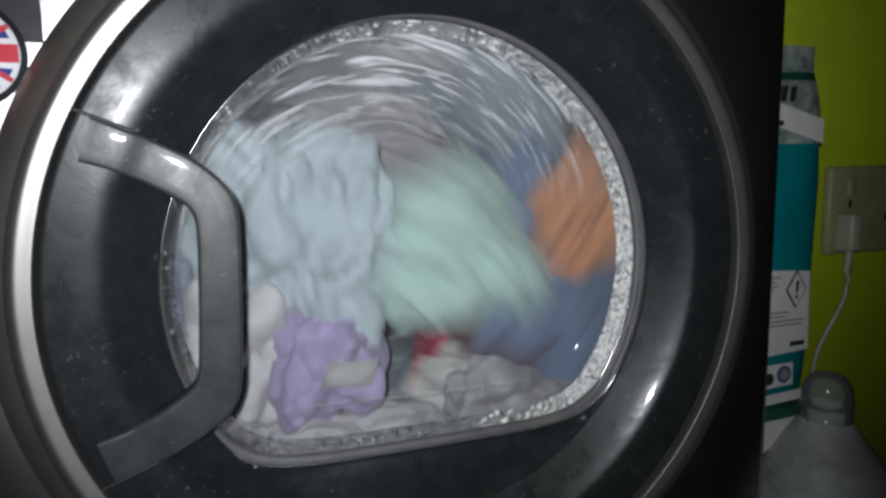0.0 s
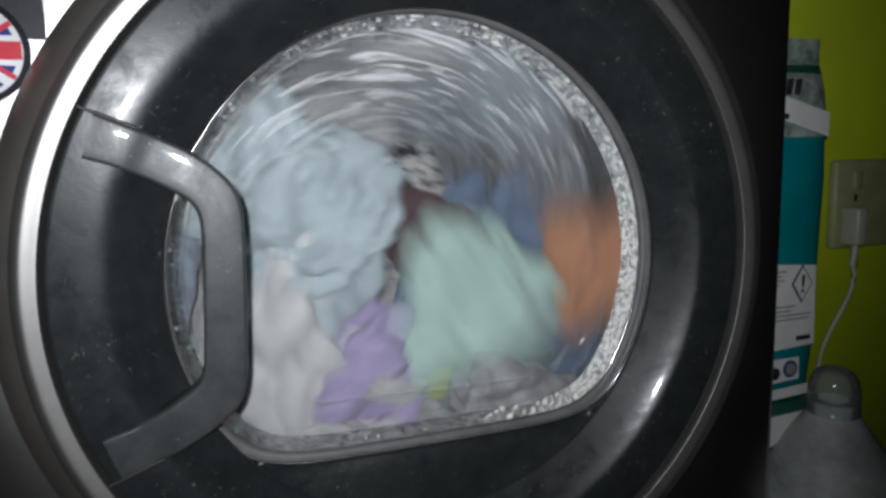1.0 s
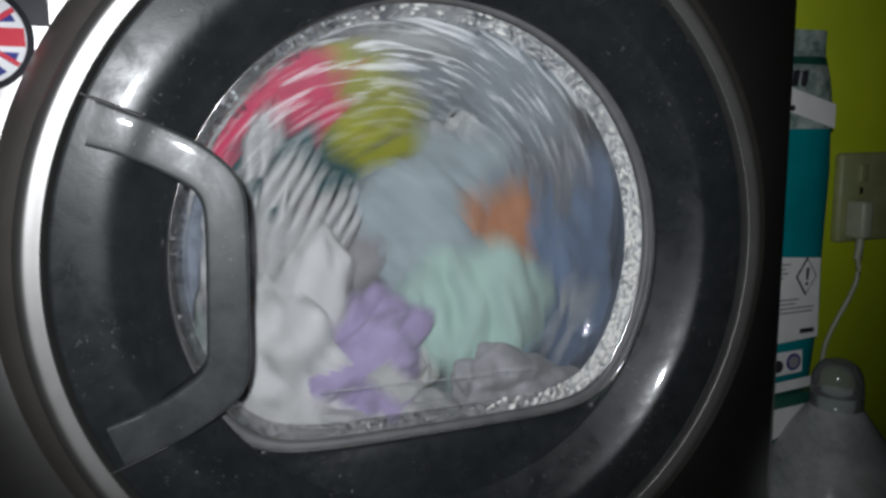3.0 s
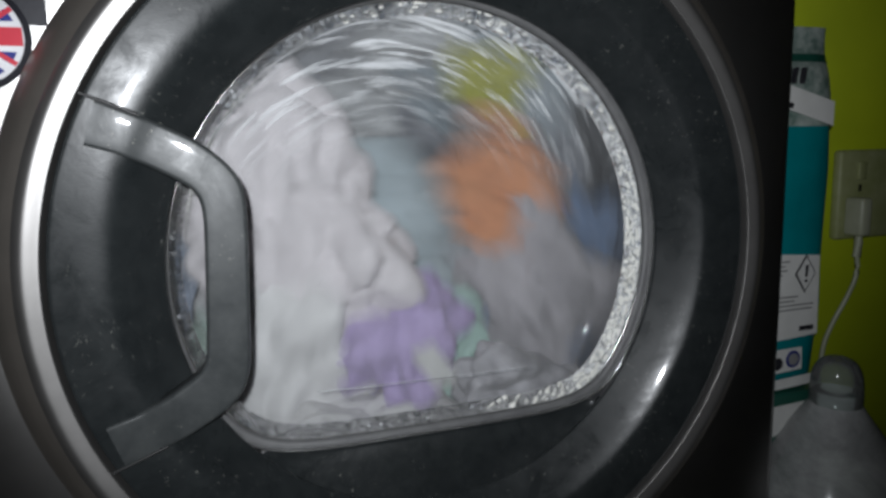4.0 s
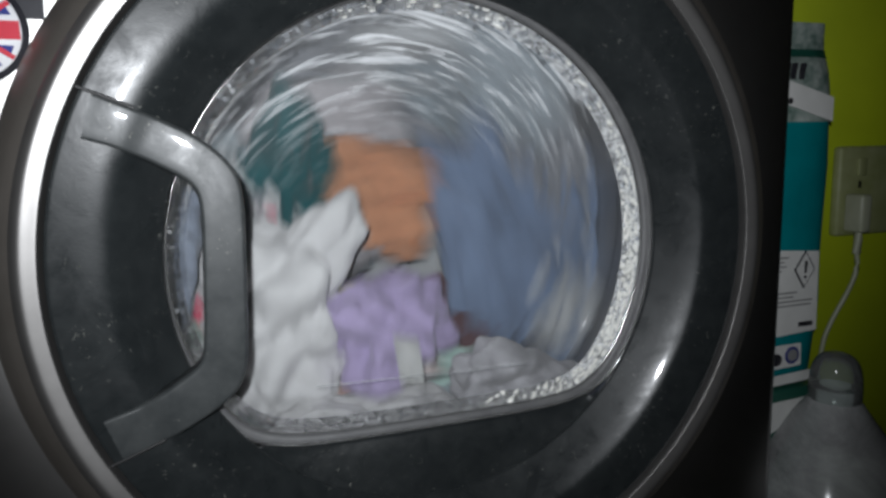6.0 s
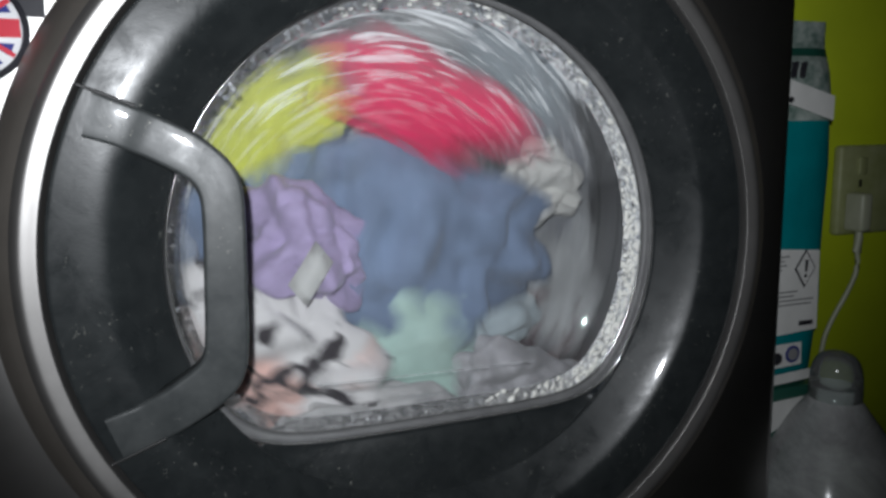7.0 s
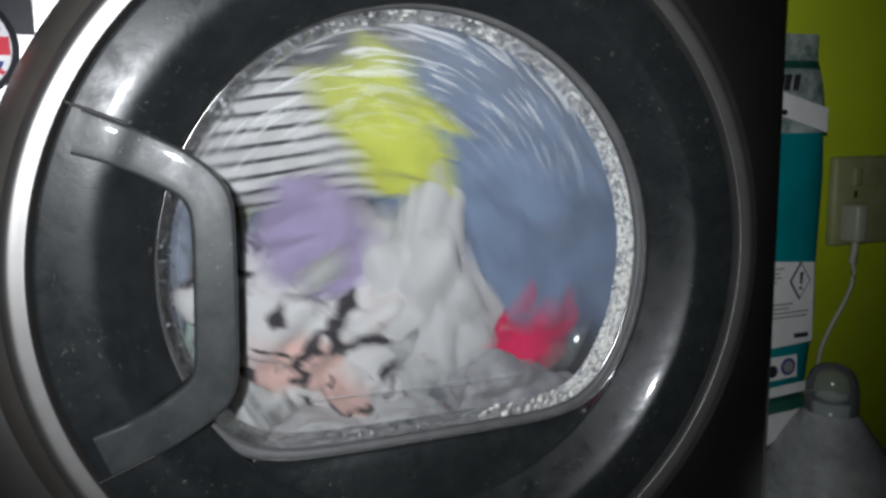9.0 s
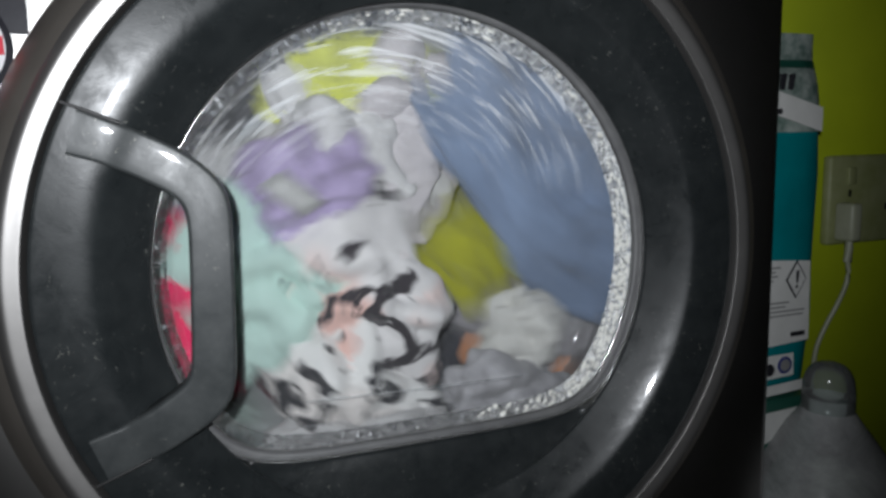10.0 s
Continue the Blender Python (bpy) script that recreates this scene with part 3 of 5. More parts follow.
def build_laundry():
    made = {}
    for i, (key, (name, label, size, folds, depth)) in enumerate(KINDS.items()):
        made[key] = tagged(part(name, crumpled(11 + i, size, folds, depth), CLOTH[key]), label, "garment", "laundry in the drum")
    # sleeves and legs that have come free of the bundle
    limbs = (("white", "sleeve", 0.050, -0.035, 50, (0.060, 0.022, 0.032)), ("shirt", "sleeve", 0.060, 0.035, -35, (0.055, 0.022, 0.024)),
             ("mint", "sleeve", 0.040, 0.045, -40, (0.044, 0.022, 0.030)), ("mint", "sleeve", -0.045, 0.020, 25, (0.040, 0.022, 0.028)),
             ("grey", "sleeve", 0.060, -0.030, 35, (0.055, 0.022, 0.028)), ("grey", "sleeve", -0.055, 0.035, 30, (0.050, 0.022, 0.030)),
             ("dress", "skirt", 0.050, -0.045, 25, (0.085, 0.024, 0.045)), ("dress", "sleeve", -0.075, 0.035, 35, (0.048, 0.022, 0.032)),
             ("blouse", "sleeve", 0.055, -0.050, 55, (0.060, 0.022, 0.032)), ("blouse", "sleeve", -0.060, 0.035, 30, (0.050, 0.022, 0.030)),
             ("teal", "sleeve", 0.050, 0.020, -30, (0.050, 0.022, 0.028)), ("mustard", "sleeve", 0.020, -0.045, 70, (0.042, 0.020, 0.026)),
             ("print", "sleeve", 0.065, -0.025, 30, (0.052, 0.022, 0.030)), ("spotted", "leg", 0.055, 0.020, -20, (0.058, 0.022, 0.028)),
             ("pink", "leg", 0.045, 0.016, -18, (0.062, 0.022, 0.026)), ("orange", "leg", 0.035, -0.022, 35, (0.038, 0.022, 0.028)))
    for n, (key, name, x, z, turn, size) in enumerate(limbs):
        part(name, crumpled(90 + n, size, 8, 0.5, 4, 0.35, (1, 0, 0)), CLOTH[key], made[key], m=pose(x, -0.008, z, 0, turn, 0))
    part("leg", crumpled(97, (0.14, 0.03, 0.05), 7, 0.45, 5, 0.3, (1, 0, 0.2)), CLOTH["denim"], made["denim"], m=pose(0.03, 0.03, 0.1, 0, 12, 0))
    # the care label sewn to the lilac towel
    towel = made["lilac"]
    y = min(v.co.y for v in towel.data.vertices if math.hypot(v.co.x - 0.010, v.co.z + 0.006) < 0.014)
    rows = [[(-0.006 + 0.022 * u + 0.006 * w, y - 0.0015 - 0.004 * math.sin(2.5 * w), 0.014 - 0.040 * w - 0.004 * u) for u in (0, 0.5, 1)] for w in (0, 0.25, 0.5, 0.75, 1)]
    bm = loft(rows, closed=False)
    bmesh.ops.solidify(bm, geom=bm.faces[:], thickness=0.0006)
    part("care_label", bm, PAPER, towel, "folded white care label")
    return made


def build_low_laundry():
    """Pale linen that churns at the drum's lower lip and beside the hinge."""
    made = []
    for i, (name, label, size, mat, x, y, z) in enumerate((
            ("pillowcase", "crumpled white pillowcase at the foot of the glass", (0.075, 0.04, 0.042), cloth("pillow_cotton", (0.52, 0.51, 0.51), 0.75), -0.075, 0.125, -0.178),
            ("muslin", "thin off-white muslin cloth at the foot of the glass", (0.075, 0.04, 0.04), cloth("muslin", (0.44, 0.43, 0.43), 0.7), 0.045, 0.13, -0.182),
            ("flannel", "pale grey flannel at the foot of the glass", (0.065, 0.04, 0.045), cloth("flannel", (0.42, 0.41, 0.43), 0.6), 0.145, 0.145, -0.165),
            ("bath_towel", "pale grey-blue towel by the edge of the glass", (0.04, 0.05, 0.095), cloth("pale_towel", (0.30, 0.34, 0.42), 0.5), -0.185, 0.2, -0.01))):
        made.append((tagged(part(name, crumpled(150 + i, size, 9, 0.5), mat), label, "garment", "laundry in the drum"), x, y, z))
    return made


def build_wall_laundry():
    """Sheets and shirts flung against the drum's wall, which go round with it."""
    rnd = random.Random(21)
    looks = [("bed_sheet", "pale blue-grey sheet pressed to the drum wall", cloth("pale_blue_sheet", (0.40, 0.455, 0.495), 0.55)),
             ("bed_sheet", "white sheet pressed to the drum wall", cloth("white_sheet", (0.57, 0.58, 0.59), 0.6)),
             ("dark_shirt", "charcoal shirt pressed to the drum wall", cloth("charcoal_jersey", (0.07, 0.07, 0.085), 0.6)),
             ("bed_sheet", "grey sheet pressed to the drum wall", cloth("grey_sheet", (0.31, 0.32, 0.35), 0.5)),
             ("baby_vest", "pale green baby vest pressed to the drum wall", cloth("pale_green_jersey", (0.46, 0.58, 0.52), 0.6))]
    order = [1, 0, 3, 1, 2, 0, 1, 4, 3, 0, 2, 3]
    made = []
    for i, k in enumerate(order):
        name, label, mat = looks[k]
        for y, rad in ((0.275, 0.225), (0.385, 0.205)):
            ob = tagged(part(name, crumpled(60 + i * 2 + (y > 0.2), (0.082, 0.075, 0.046), 13, 0.8, 5, 0.5, (1, 0.1, 0)), mat), label, "garment", "laundry on the drum wall")
            made.append((ob, 30.0 * i + rnd.uniform(-8, 8) + (15 if y > 0.2 else 0), rad + rnd.uniform(-0.01, 0.012), y + rnd.uniform(-0.015, 0.015)))
    # the heap at the back of the drum
    for i in range(7):
        name, label, mat = looks[(0, 3, 1, 2, 3, 0, 1)[i]]
        ob = tagged(part(name, crumpled(120 + i, (0.1, 0.05, 0.075), 7, 0.42, 4, 0.5), mat), label.replace("pressed to the drum wall", "tumbling at the back of the drum"), "garment", "laundry at the back")
        made.append((ob, 60.0 * i, 0.105 if i else 0.0, 0.40))
    return made


# ---- things beside the machine ----
def text_bars(parent, x0, x1, z, widths, y, mat, h=0.0016):
    for k, w in enumerate(widths):
        part("print_line", solid([(x0, z - k * 0.0042 - h), (x0 + (x1 - x0) * w, z - k * 0.0042 - h), (x0 + (x1 - x0) * w, z - k * 0.0042), (x0, z - k * 0.0042)], y - 0.0004, y), mat, parent, smooth=False)


def flag_of(points, y, mat, name, parent, label="", t=0.0006):
    return part(name, solid(points, y - t, y), mat, parent, label, smooth=False)


def build_bag():
    bag = empty("powder_bag", pose(0.34, 0.05, H), "teal and silver stain remover pouch with a hazard label", "pouch")
    def ring_at(z, puff, grow=1.0):
        ring = []
        for i in range(40):
            a = 2 * math.pi * i / 40
            w = (0.0565 + 0.0015 * math.sin(z * 60)) * grow
            x = math.copysign(abs(math.cos(a)) ** 0.55, math.cos(a)) * w + 0.0165 + 0.004 * z / 0.18
            yy = math.copysign(abs(math.sin(a)) ** 0.6, math.sin(a)) * 0.028 * puff * grow
            yy += 0.0014 * noise.noise(Vector((x * 60, yy * 20, z * 40)))
            ring.append((x, yy + 0.03, z))
        return ring

    bm = loft([ring_at(z, p) for z, p in ((-0.1625, 0.3), (-0.162, 0.7), (-0.15, 0.85), (-0.12, 0.95), (-0.08, 1.0), (-0.04, 1.0), (0.0, 0.98), (0.05, 0.95), (0.09, 0.9))])
    bm.faces.new(bm.verts[:40])
    part("pouch_body", bm, TEAL_FILM, bag, "glossy teal film")
    bm = loft([ring_at(z, p, 1.002) for z, p in ((0.09, 0.9), (0.105, 0.85), (0.12, 0.76), (0.135, 0.62), (0.146, 0.45), (0.156, 0.2), (0.17, 0.1), (0.183, 0.1))])
    part("speckled_film", bm, SILVER_FILM, bag, "silver speckled upper part")
    part("crimp", loft([ring_at(z, p, 1.01) for z, p in ((0.150, 0.38), (0.153, 0.30), (0.158, 0.22))]), DARK_FILM, bag, "dark crimped seam")
    part("ribbon", solid([(-0.035, 0.136), (-0.015, 0.133), (0.0615, 0.112), (0.0615, 0.090), (0.005, 0.106), (-0.035, 0.117)], 0.002, 0.0034), PAPER, bag, "white slanting band", smooth=False)
    for x in (0.010, 0.018, 0.028):
        part("print_stroke", solid([(x, 0.129), (x + 0.0022, 0.1285), (x + 0.0046, 0.1425), (x + 0.0022, 0.143)], 0.007, 0.012), INK, bag, smooth=False)
    part("print_stroke", disc(0.0026, 0.0005, 0.0019, 16, 0.0095, 0.1085), INK, bag, smooth=False)
    label = flag_of([(-0.046, -0.024), (0.0475, -0.031), (0.0495, -0.108), (-0.046, -0.113)], -0.0005, PAPER, "label", bag, "white hazard label")
    cx, cz = 0.0305, -0.0475
    d = [(cx, cz + 0.0185), (cx + 0.0125, cz), (cx, cz - 0.0185), (cx - 0.0125, cz)]
    flag_of(d, -0.0012, INK, "diamond_border", label)
    flag_of([(cx + (x - cx) * 0.84, cz + (z - cz) * 0.84) for x, z in d], -0.0019, PAPER, "diamond", label)
    flag_of([(cx - 0.0012, cz - 0.003), (cx + 0.0008, cz - 0.003), (cx + 0.002, cz + 0.0085), (cx - 0.0015, cz + 0.0085)], -0.0026, INK, "exclamation_mark", label)
    part("exclamation_dot", disc(0.0016, -0.0032, -0.0026, 16, cx - 0.0003, cz - 0.0068), INK, label, smooth=False)
    text_bars(label, -0.04, 0.014, -0.034, (0.95, 0.85, 0.9, 0.8), -0.0011, GREY_INK)
    text_bars(label, -0.04, 0.044, -0.068, (0.75, 0.7, 0.98, 0.96), -0.0011, GREY_INK)
    text_bars(label, 0.027, 0.046, -0.0985, (0.9,), -0.0011, INK, 0.0045)
    seal = flag_of([(-0.046, -0.12), (0.032, -0.1195), (0.033, -0.1415), (-0.046, -0.145)], -0.0004, PAPER, "seal_label", bag)
    part("seal_ring", disc(0.0085, -0.0016, -0.0010, 32, 0.0215, -0.1305), BLUE_INK, seal, smooth=False)
    part("seal_face", disc(0.0058, -0.0022, -0.0016, 32, 0.0215, -0.1305), GREY_INK, seal, smooth=False)
    part("seal_dot", disc(0.006, -0.0016, -0.0010, 32, 0.003, -0.1335), INK, seal, smooth=False)
    band = flag_of([(-0.046, -0.152), (0.047, -0.1475), (0.045, -0.1575), (-0.046, -0.162)], -0.0004, PAPER, "white_band", bag)
    for ob in (label, seal, band):
        ob.matrix_basis = pose(0.004, 0, 0)
    return bag


def build_side_things():
    build_bag()
    pack = empty("detergent_box", pose(0.345, 0.08, 0.0), "dark green detergent carton under the pouch", "carton")
    part("carton", box(-0.04, 0.06, -0.035, 0.07, 0.0, H - 0.163, 0.003), DARK_FILM, pack)
    part("side_label", solid([(-0.039, 0.305), (0.052, 0.308), (0.04, 0.292), (0.02, 0.286), (-0.039, 0.262)], -0.0362, -0.0352), PAPER, pack, "torn white label", smooth=False)
    # bottle
    bot = empty("plastic_bottle", pose(0.386, 0.018, 0.0), "large cloudy clear plastic bottle on the floor", "bottle")
    prof = smooth_profile([(0.002, 0.002), (0.07, 0.002), (0.082, 0.012), (0.082, 0.16), (0.081, 0.20), (0.072, 0.235), (0.054, 0.268), (0.036, 0.294), (0.0205, 0.316), (0.0195, 0.326)], 3)
    bm = loft([[(r * math.cos(2 * math.pi * i / 64), r * math.sin(2 * math.pi * i / 64), z) for i in range(64)] for r, z in prof])
    part("bottle_body", bm, BOTTLE, bot, "cloudy bottle body")
    prof = smooth_profile([(0.0215, 0.312), (0.0225, 0.317), (0.0215, 0.341), (0.017, 0.353), (0.009, 0.3585), (0.001, 0.359)], 3)
    bm = loft([[(r * math.cos(2 * math.pi * i / 64), r * math.sin(2 * math.pi * i / 64), z) for i in range(64)] for r, z in prof])
    part("bottle_cap", bm, CAP, bot, "clear domed cap")
    # socket, plug and lead on the wall
    sock = empty("wall_socket", pose(0.594, 0.16, H + 0.014), "white double wall socket with a grubby plate", "socket")
    part("socket_plate", box(-0.065, 0.08, -0.012, 0.0, -0.052, 0.052, 0.004), GRUBBY, sock)
    for x in (-0.034, 0.036):
        part("socket_switch", box(x - 0.006, x + 0.006, -0.0155, -0.0118, 0.018, 0.038, 0.001), GRUBBY, sock)
        for dx, dz in ((0, 0.008), (-0.011, -0.01), (0.011, -0.01)):
            part("socket_slot", box(x + dx - 0.002, x + dx + 0.002, -0.0126, -0.0118, dz - 0.004, dz + 0.004), GAP, sock, smooth=False)
    lead = empty("charger_lead", pose(0.545, 0.146, H - 0.010), "white charger plug with a thin hanging lead", "charger")
    part("plug", box(-0.008, 0.008, -0.022, 0.002, -0.022, 0.022, 0.004, 3), WHITE_PLASTIC, lead)
    part("strain_relief", tube([(0.0, -0.012, -0.02), (0.0, -0.013, -0.03), (-0.001, -0.013, -0.046)], 0.0045, 12), WHITE_PLASTIC, lead)
    pts = smooth_profile([(-0.001, -0.013, -0.044), (0.001, -0.014, -0.065), (-0.008, -0.012, -0.09), (-0.024, -0.006, -0.125), (-0.034, -0.003, -0.155), (-0.035, -0.003, -0.22), (-0.02, -0.002, -0.34), (0.0, -0.01, -0.475)], 2)
    part("cord", tube(pts, 0.0026, 8), WHITE_PLASTIC, lead)


build_room()
DRUM = build_drum(build_machine())
LAUNDRY = build_laundry()
WALL_LAUNDRY = build_wall_laundry()
LOW_LAUNDRY = build_low_laundry()
build_side_things()


def motions():
    steps = [0.2 * k for k in range(51)]
    walk(DRUM, [(t, pose(0, 0, 0, 0, SPIN * t, 0)) for t in steps])
    for ob, a0, rad, y in WALL_LAUNDRY:
        walk(ob, [(k / 10, pose(rad * math.sin(radians(a0 + SPIN * k / 10)), y, H + rad * math.cos(radians(a0 + SPIN * k / 10)), 0, a0 + SPIN * k / 10, 0))
                  for k in range(101)])
    for i, (ob, x, y, z) in enumerate(LOW_LAUNDRY):
        walk(ob, [(k / 5, pose(x + 0.026 * math.cos(radians(72 * k + 70 * i)), y, H + z + 0.009 * math.sin(radians(-72 * k - 70 * i)), 0,
                               25 * math.sin(radians(72 * k + 50 * i)), 0)) for k in range(51)])
    TRACKS = {
        'lilac': [(0, -0.057, 0.150, -0.096, -78), (0.1, -0.056, 0.150, -0.109, -76), (0.2, -0.054, 0.150, -0.127, -79), (0.3, -0.070, 0.150, -0.125, -75),
            (0.4, -0.082, 0.150, -0.116, -72), (0.5, -0.096, 0.150, -0.091, -66), (0.6, -0.100, 0.150, -0.052, -57), (0.7, -0.080, 0.150, -0.019, -49),
            (0.8, -0.011, 0.150, -0.055, -62), (0.9, -0.004, 0.150, -0.072, -67), (1, -0.026, 0.150, -0.116, -62), (1.1, -0.057, 0.150, -0.122, -55),
            (1.2, -0.079, 0.150, -0.122, -51), (1.3, -0.096, 0.150, -0.120, -47), (1.4, -0.105, 0.150, -0.110, -44), (1.5, -0.094, 0.150, -0.070, -39),
            (1.6, -0.075, 0.150, -0.029, -31), (1.7, -0.029, 0.150, -0.050, -38), (1.8, -0.005, 0.150, -0.053, -43), (1.9, -0.008, 0.150, -0.074, -43),
            (2, -0.021, 0.150, -0.098, -40), (2.1, -0.032, 0.150, -0.117, -38), (2.2, -0.068, 0.150, -0.117, -30), (2.3, -0.093, 0.150, -0.115, -25),
            (2.4, -0.104, 0.150, -0.096, -21), (2.5, -0.102, 0.150, -0.067, -15), (2.6, -0.102, 0.150, -0.032, -7), (2.7, -0.061, 0.150, -0.032, -12),
            (2.85, -0.011, 0.150, -0.071, -42), (3, -0.029, 0.150, -0.113, -39), (3.2, -0.071, 0.150, -0.134, -31), (3.4, -0.099, 0.150, -0.109, -23),
            (3.6, -0.096, 0.150, -0.053, -13), (3.8, -0.032, 0.150, -0.019, -13), (3.9, 0.005, 0.150, -0.042, -27), (4, 0.007, 0.150, -0.101, -25),
            (4.1, -0.005, 0.150, -0.131, -22), (4.2, -0.037, 0.150, -0.142, -15), (4.3, -0.091, 0.150, -0.119, -2), (4.4, -0.104, 0.150, -0.074, 7),
            (4.5, -0.106, 0.150, -0.026, 19), (4.6, -0.052, 0.150, -0.040, 6), (4.7, -0.049, 0.150, -0.051, 1), (4.8, -0.030, 0.150, -0.042, 0),
            (4.9, -0.022, 0.150, -0.084, -12), (5, -0.025, 0.150, -0.105, -13), (5.1, -0.062, 0.150, -0.121, -5), (5.2, -0.078, 0.150, -0.135, -3),
            (5.3, -0.096, 0.150, -0.116, 2), (5.4, -0.100, 0.150, -0.066, 11), (5.5, -0.077, 0.140, -0.027, 17), (5.6, -0.080, 0.150, -0.009, 26),
            (5.7, -0.076, 0.150, -0.010, 25), (5.85, -0.024, 0.150, -0.044, 15), (6, -0.011, 0.150, -0.093, 2), (6.2, -0.055, 0.150, -0.136, 11),
            (6.45, -0.103, 0.150, -0.109, 23), (6.65, -0.106, 0.150, -0.068, 30), (6.8, -0.103, 0.150, -0.048, 35), (6.9, -0.086, 0.150, -0.035, 36),
            (7, -0.081, 0.150, -0.010, 44), (7.1, -0.059, 0.150, -0.023, 36), (7.2, -0.014, 0.150, -0.068, 5), (7.3, -0.020, 0.150, -0.098, 5),
            (7.4, -0.028, 0.150, -0.124, 6), (7.5, -0.092, 0.150, -0.113, 20), (7.6, -0.102, 0.150, -0.088, 26), (7.7, -0.106, 0.150, -0.058, 33),
            (7.8, -0.103, 0.150, -0.048, 35), (7.9, -0.096, 0.150, -0.048, 34), (8, -0.086, 0.150, -0.028, 38), (8.1, -0.077, 0.150, -0.008, 45),
            (8.2, -0.054, 0.150, -0.019, 42), (8.3, -0.011, 0.150, -0.021, 34), (8.4, 0.036, 0.150, -0.096, 7), (8.5, -0.014, 0.150, -0.137, 21),
            (8.6, -0.095, 0.150, -0.139, 37), (8.7, -0.109, 0.190, -0.144, 39), (8.8, -0.122, 0.190, -0.087, 48), (8.9, -0.117, 0.190, -0.038, 58),
            (9, -0.062, 0.150, 0.000, 68), (9.1, -0.012, 0.150, 0.006, 73), (9.2, 0.015, 0.150, -0.036, 57), (9.3, 0.087, 0.190, -0.129, 51),
            (9.4, 0.020, 0.190, -0.131, 64), (9.5, 0.002, 0.190, -0.146, 69), (9.6, -0.104, 0.190, -0.136, 90), (9.7, -0.108, 0.190, -0.112, 94),
            (9.8, -0.116, 0.190, -0.020, 113), (10, -0.071, 0.150, 0.051, 138),],
        'mint': [(0, 0.064, 0.150, -0.002, 75), (0.1, 0.130, 0.190, -0.107, 96), (0.2, 0.109, 0.250, -0.181, 107), (0.35, -0.060, 0.250, -0.152, 136),
            (0.5, -0.119, 0.250, -0.049, 161), (0.65, -0.100, 0.190, 0.049, 188), (0.8, -0.058, 0.190, 0.068, 200), (0.9, 0.028, 0.190, 0.043, 215),
            (1, 0.077, 0.150, -0.061, 190), (1.1, 0.139, 0.190, -0.137, 194), (1.25, 0.061, 0.250, -0.179, 208), (1.4, -0.107, 0.250, -0.102, 244),
            (1.6, -0.102, 0.190, 0.049, 282), (1.7, -0.038, 0.190, 0.053, 298), (1.8, -0.023, 0.190, 0.021, 295), (1.9, 0.021, 0.190, 0.008, 311),
            (2, 0.087, 0.190, -0.075, 345), (2.1, 0.151, 0.190, -0.132, 345), (2.25, 0.073, 0.250, -0.181, 360), (2.4, -0.109, 0.250, -0.109, 397),
            (2.6, -0.108, 0.190, 0.045, 434), (2.7, -0.041, 0.190, 0.059, 452), (2.85, 0.046, 0.190, 0.005, 468), (3, 0.095, 0.190, -0.092, 495),
            (3.2, 0.059, 0.250, -0.188, 511), (3.4, -0.109, 0.250, -0.110, 545), (3.6, -0.092, 0.190, 0.043, 584), (3.7, 0.002, 0.190, 0.039, 598),
            (3.8, 0.088, 0.190, -0.023, 642), (3.9, 0.105, 0.190, -0.105, 658), (4.05, 0.073, 0.250, -0.191, 672), (4.25, -0.099, 0.250, -0.137, 703),
            (4.45, -0.112, 0.250, 0.005, 734), (4.6, -0.061, 0.190, 0.066, 759), (4.7, 0.036, 0.190, 0.031, 775), (4.8, 0.125, 0.190, -0.087, 816),
            (4.95, 0.132, 0.250, -0.195, 828), (5.15, -0.065, 0.250, -0.169, 858), (5.35, -0.114, 0.250, -0.043, 885), (5.5, -0.093, 0.300, 0.076, 918),
            (5.6, -0.030, 0.190, 0.094, 936), (5.7, 0.093, 0.190, -0.016, 980), (5.85, 0.138, 0.190, -0.127, 998), (6, 0.060, 0.250, -0.194, 1014),
            (6.2, -0.108, 0.250, -0.115, 1048), (6.4, -0.092, 0.190, 0.028, 1083), (6.6, 0.060, 0.190, 0.037, 1127), (6.8, 0.111, 0.190, -0.064, 1160),
            (7, 0.020, 0.190, -0.138, 1189), (7.15, -0.065, 0.250, -0.172, 1205), (7.4, -0.110, 0.250, -0.058, 1228), (7.6, -0.082, 0.190, 0.033, 1255),
            (7.7, -0.009, 0.190, 0.009, 1260), (7.8, 0.022, 0.190, -0.017, 1276), (7.9, 0.080, 0.190, -0.085, 1280), (8.05, -0.020, 0.250, -0.174, 1308),
            (8.2, -0.108, 0.250, -0.005, 1352), (8.3, -0.098, 0.190, 0.069, 1373), (8.4, -0.002, 0.190, 0.026, 1383), (8.5, 0.032, 0.190, -0.049, 1399),
            (8.6, 0.036, 0.190, -0.116, 1408), (8.75, -0.039, 0.250, -0.169, 1424), (9, -0.104, 0.250, -0.056, 1451), (9.2, -0.094, 0.190, 0.047, 1481),
            (9.3, -0.021, 0.190, 0.023, 1485), (9.4, 0.012, 0.190, -0.064, 1441), (9.5, 0.005, 0.190, -0.126, 1446), (9.6, -0.020, 0.190, -0.115, 1453),
            (9.7, -0.070, 0.190, -0.141, 1462), (9.8, -0.087, 0.190, -0.109, 1468), (10, -0.111, 0.150, -0.024, 1487),],
        'white': [(0, -0.121, 0.180, -0.091, -110), (0.1, -0.107, 0.180, -0.095, -109), (0.2, -0.068, 0.150, -0.075, -135), (0.3, -0.097, 0.150, -0.052, -124),
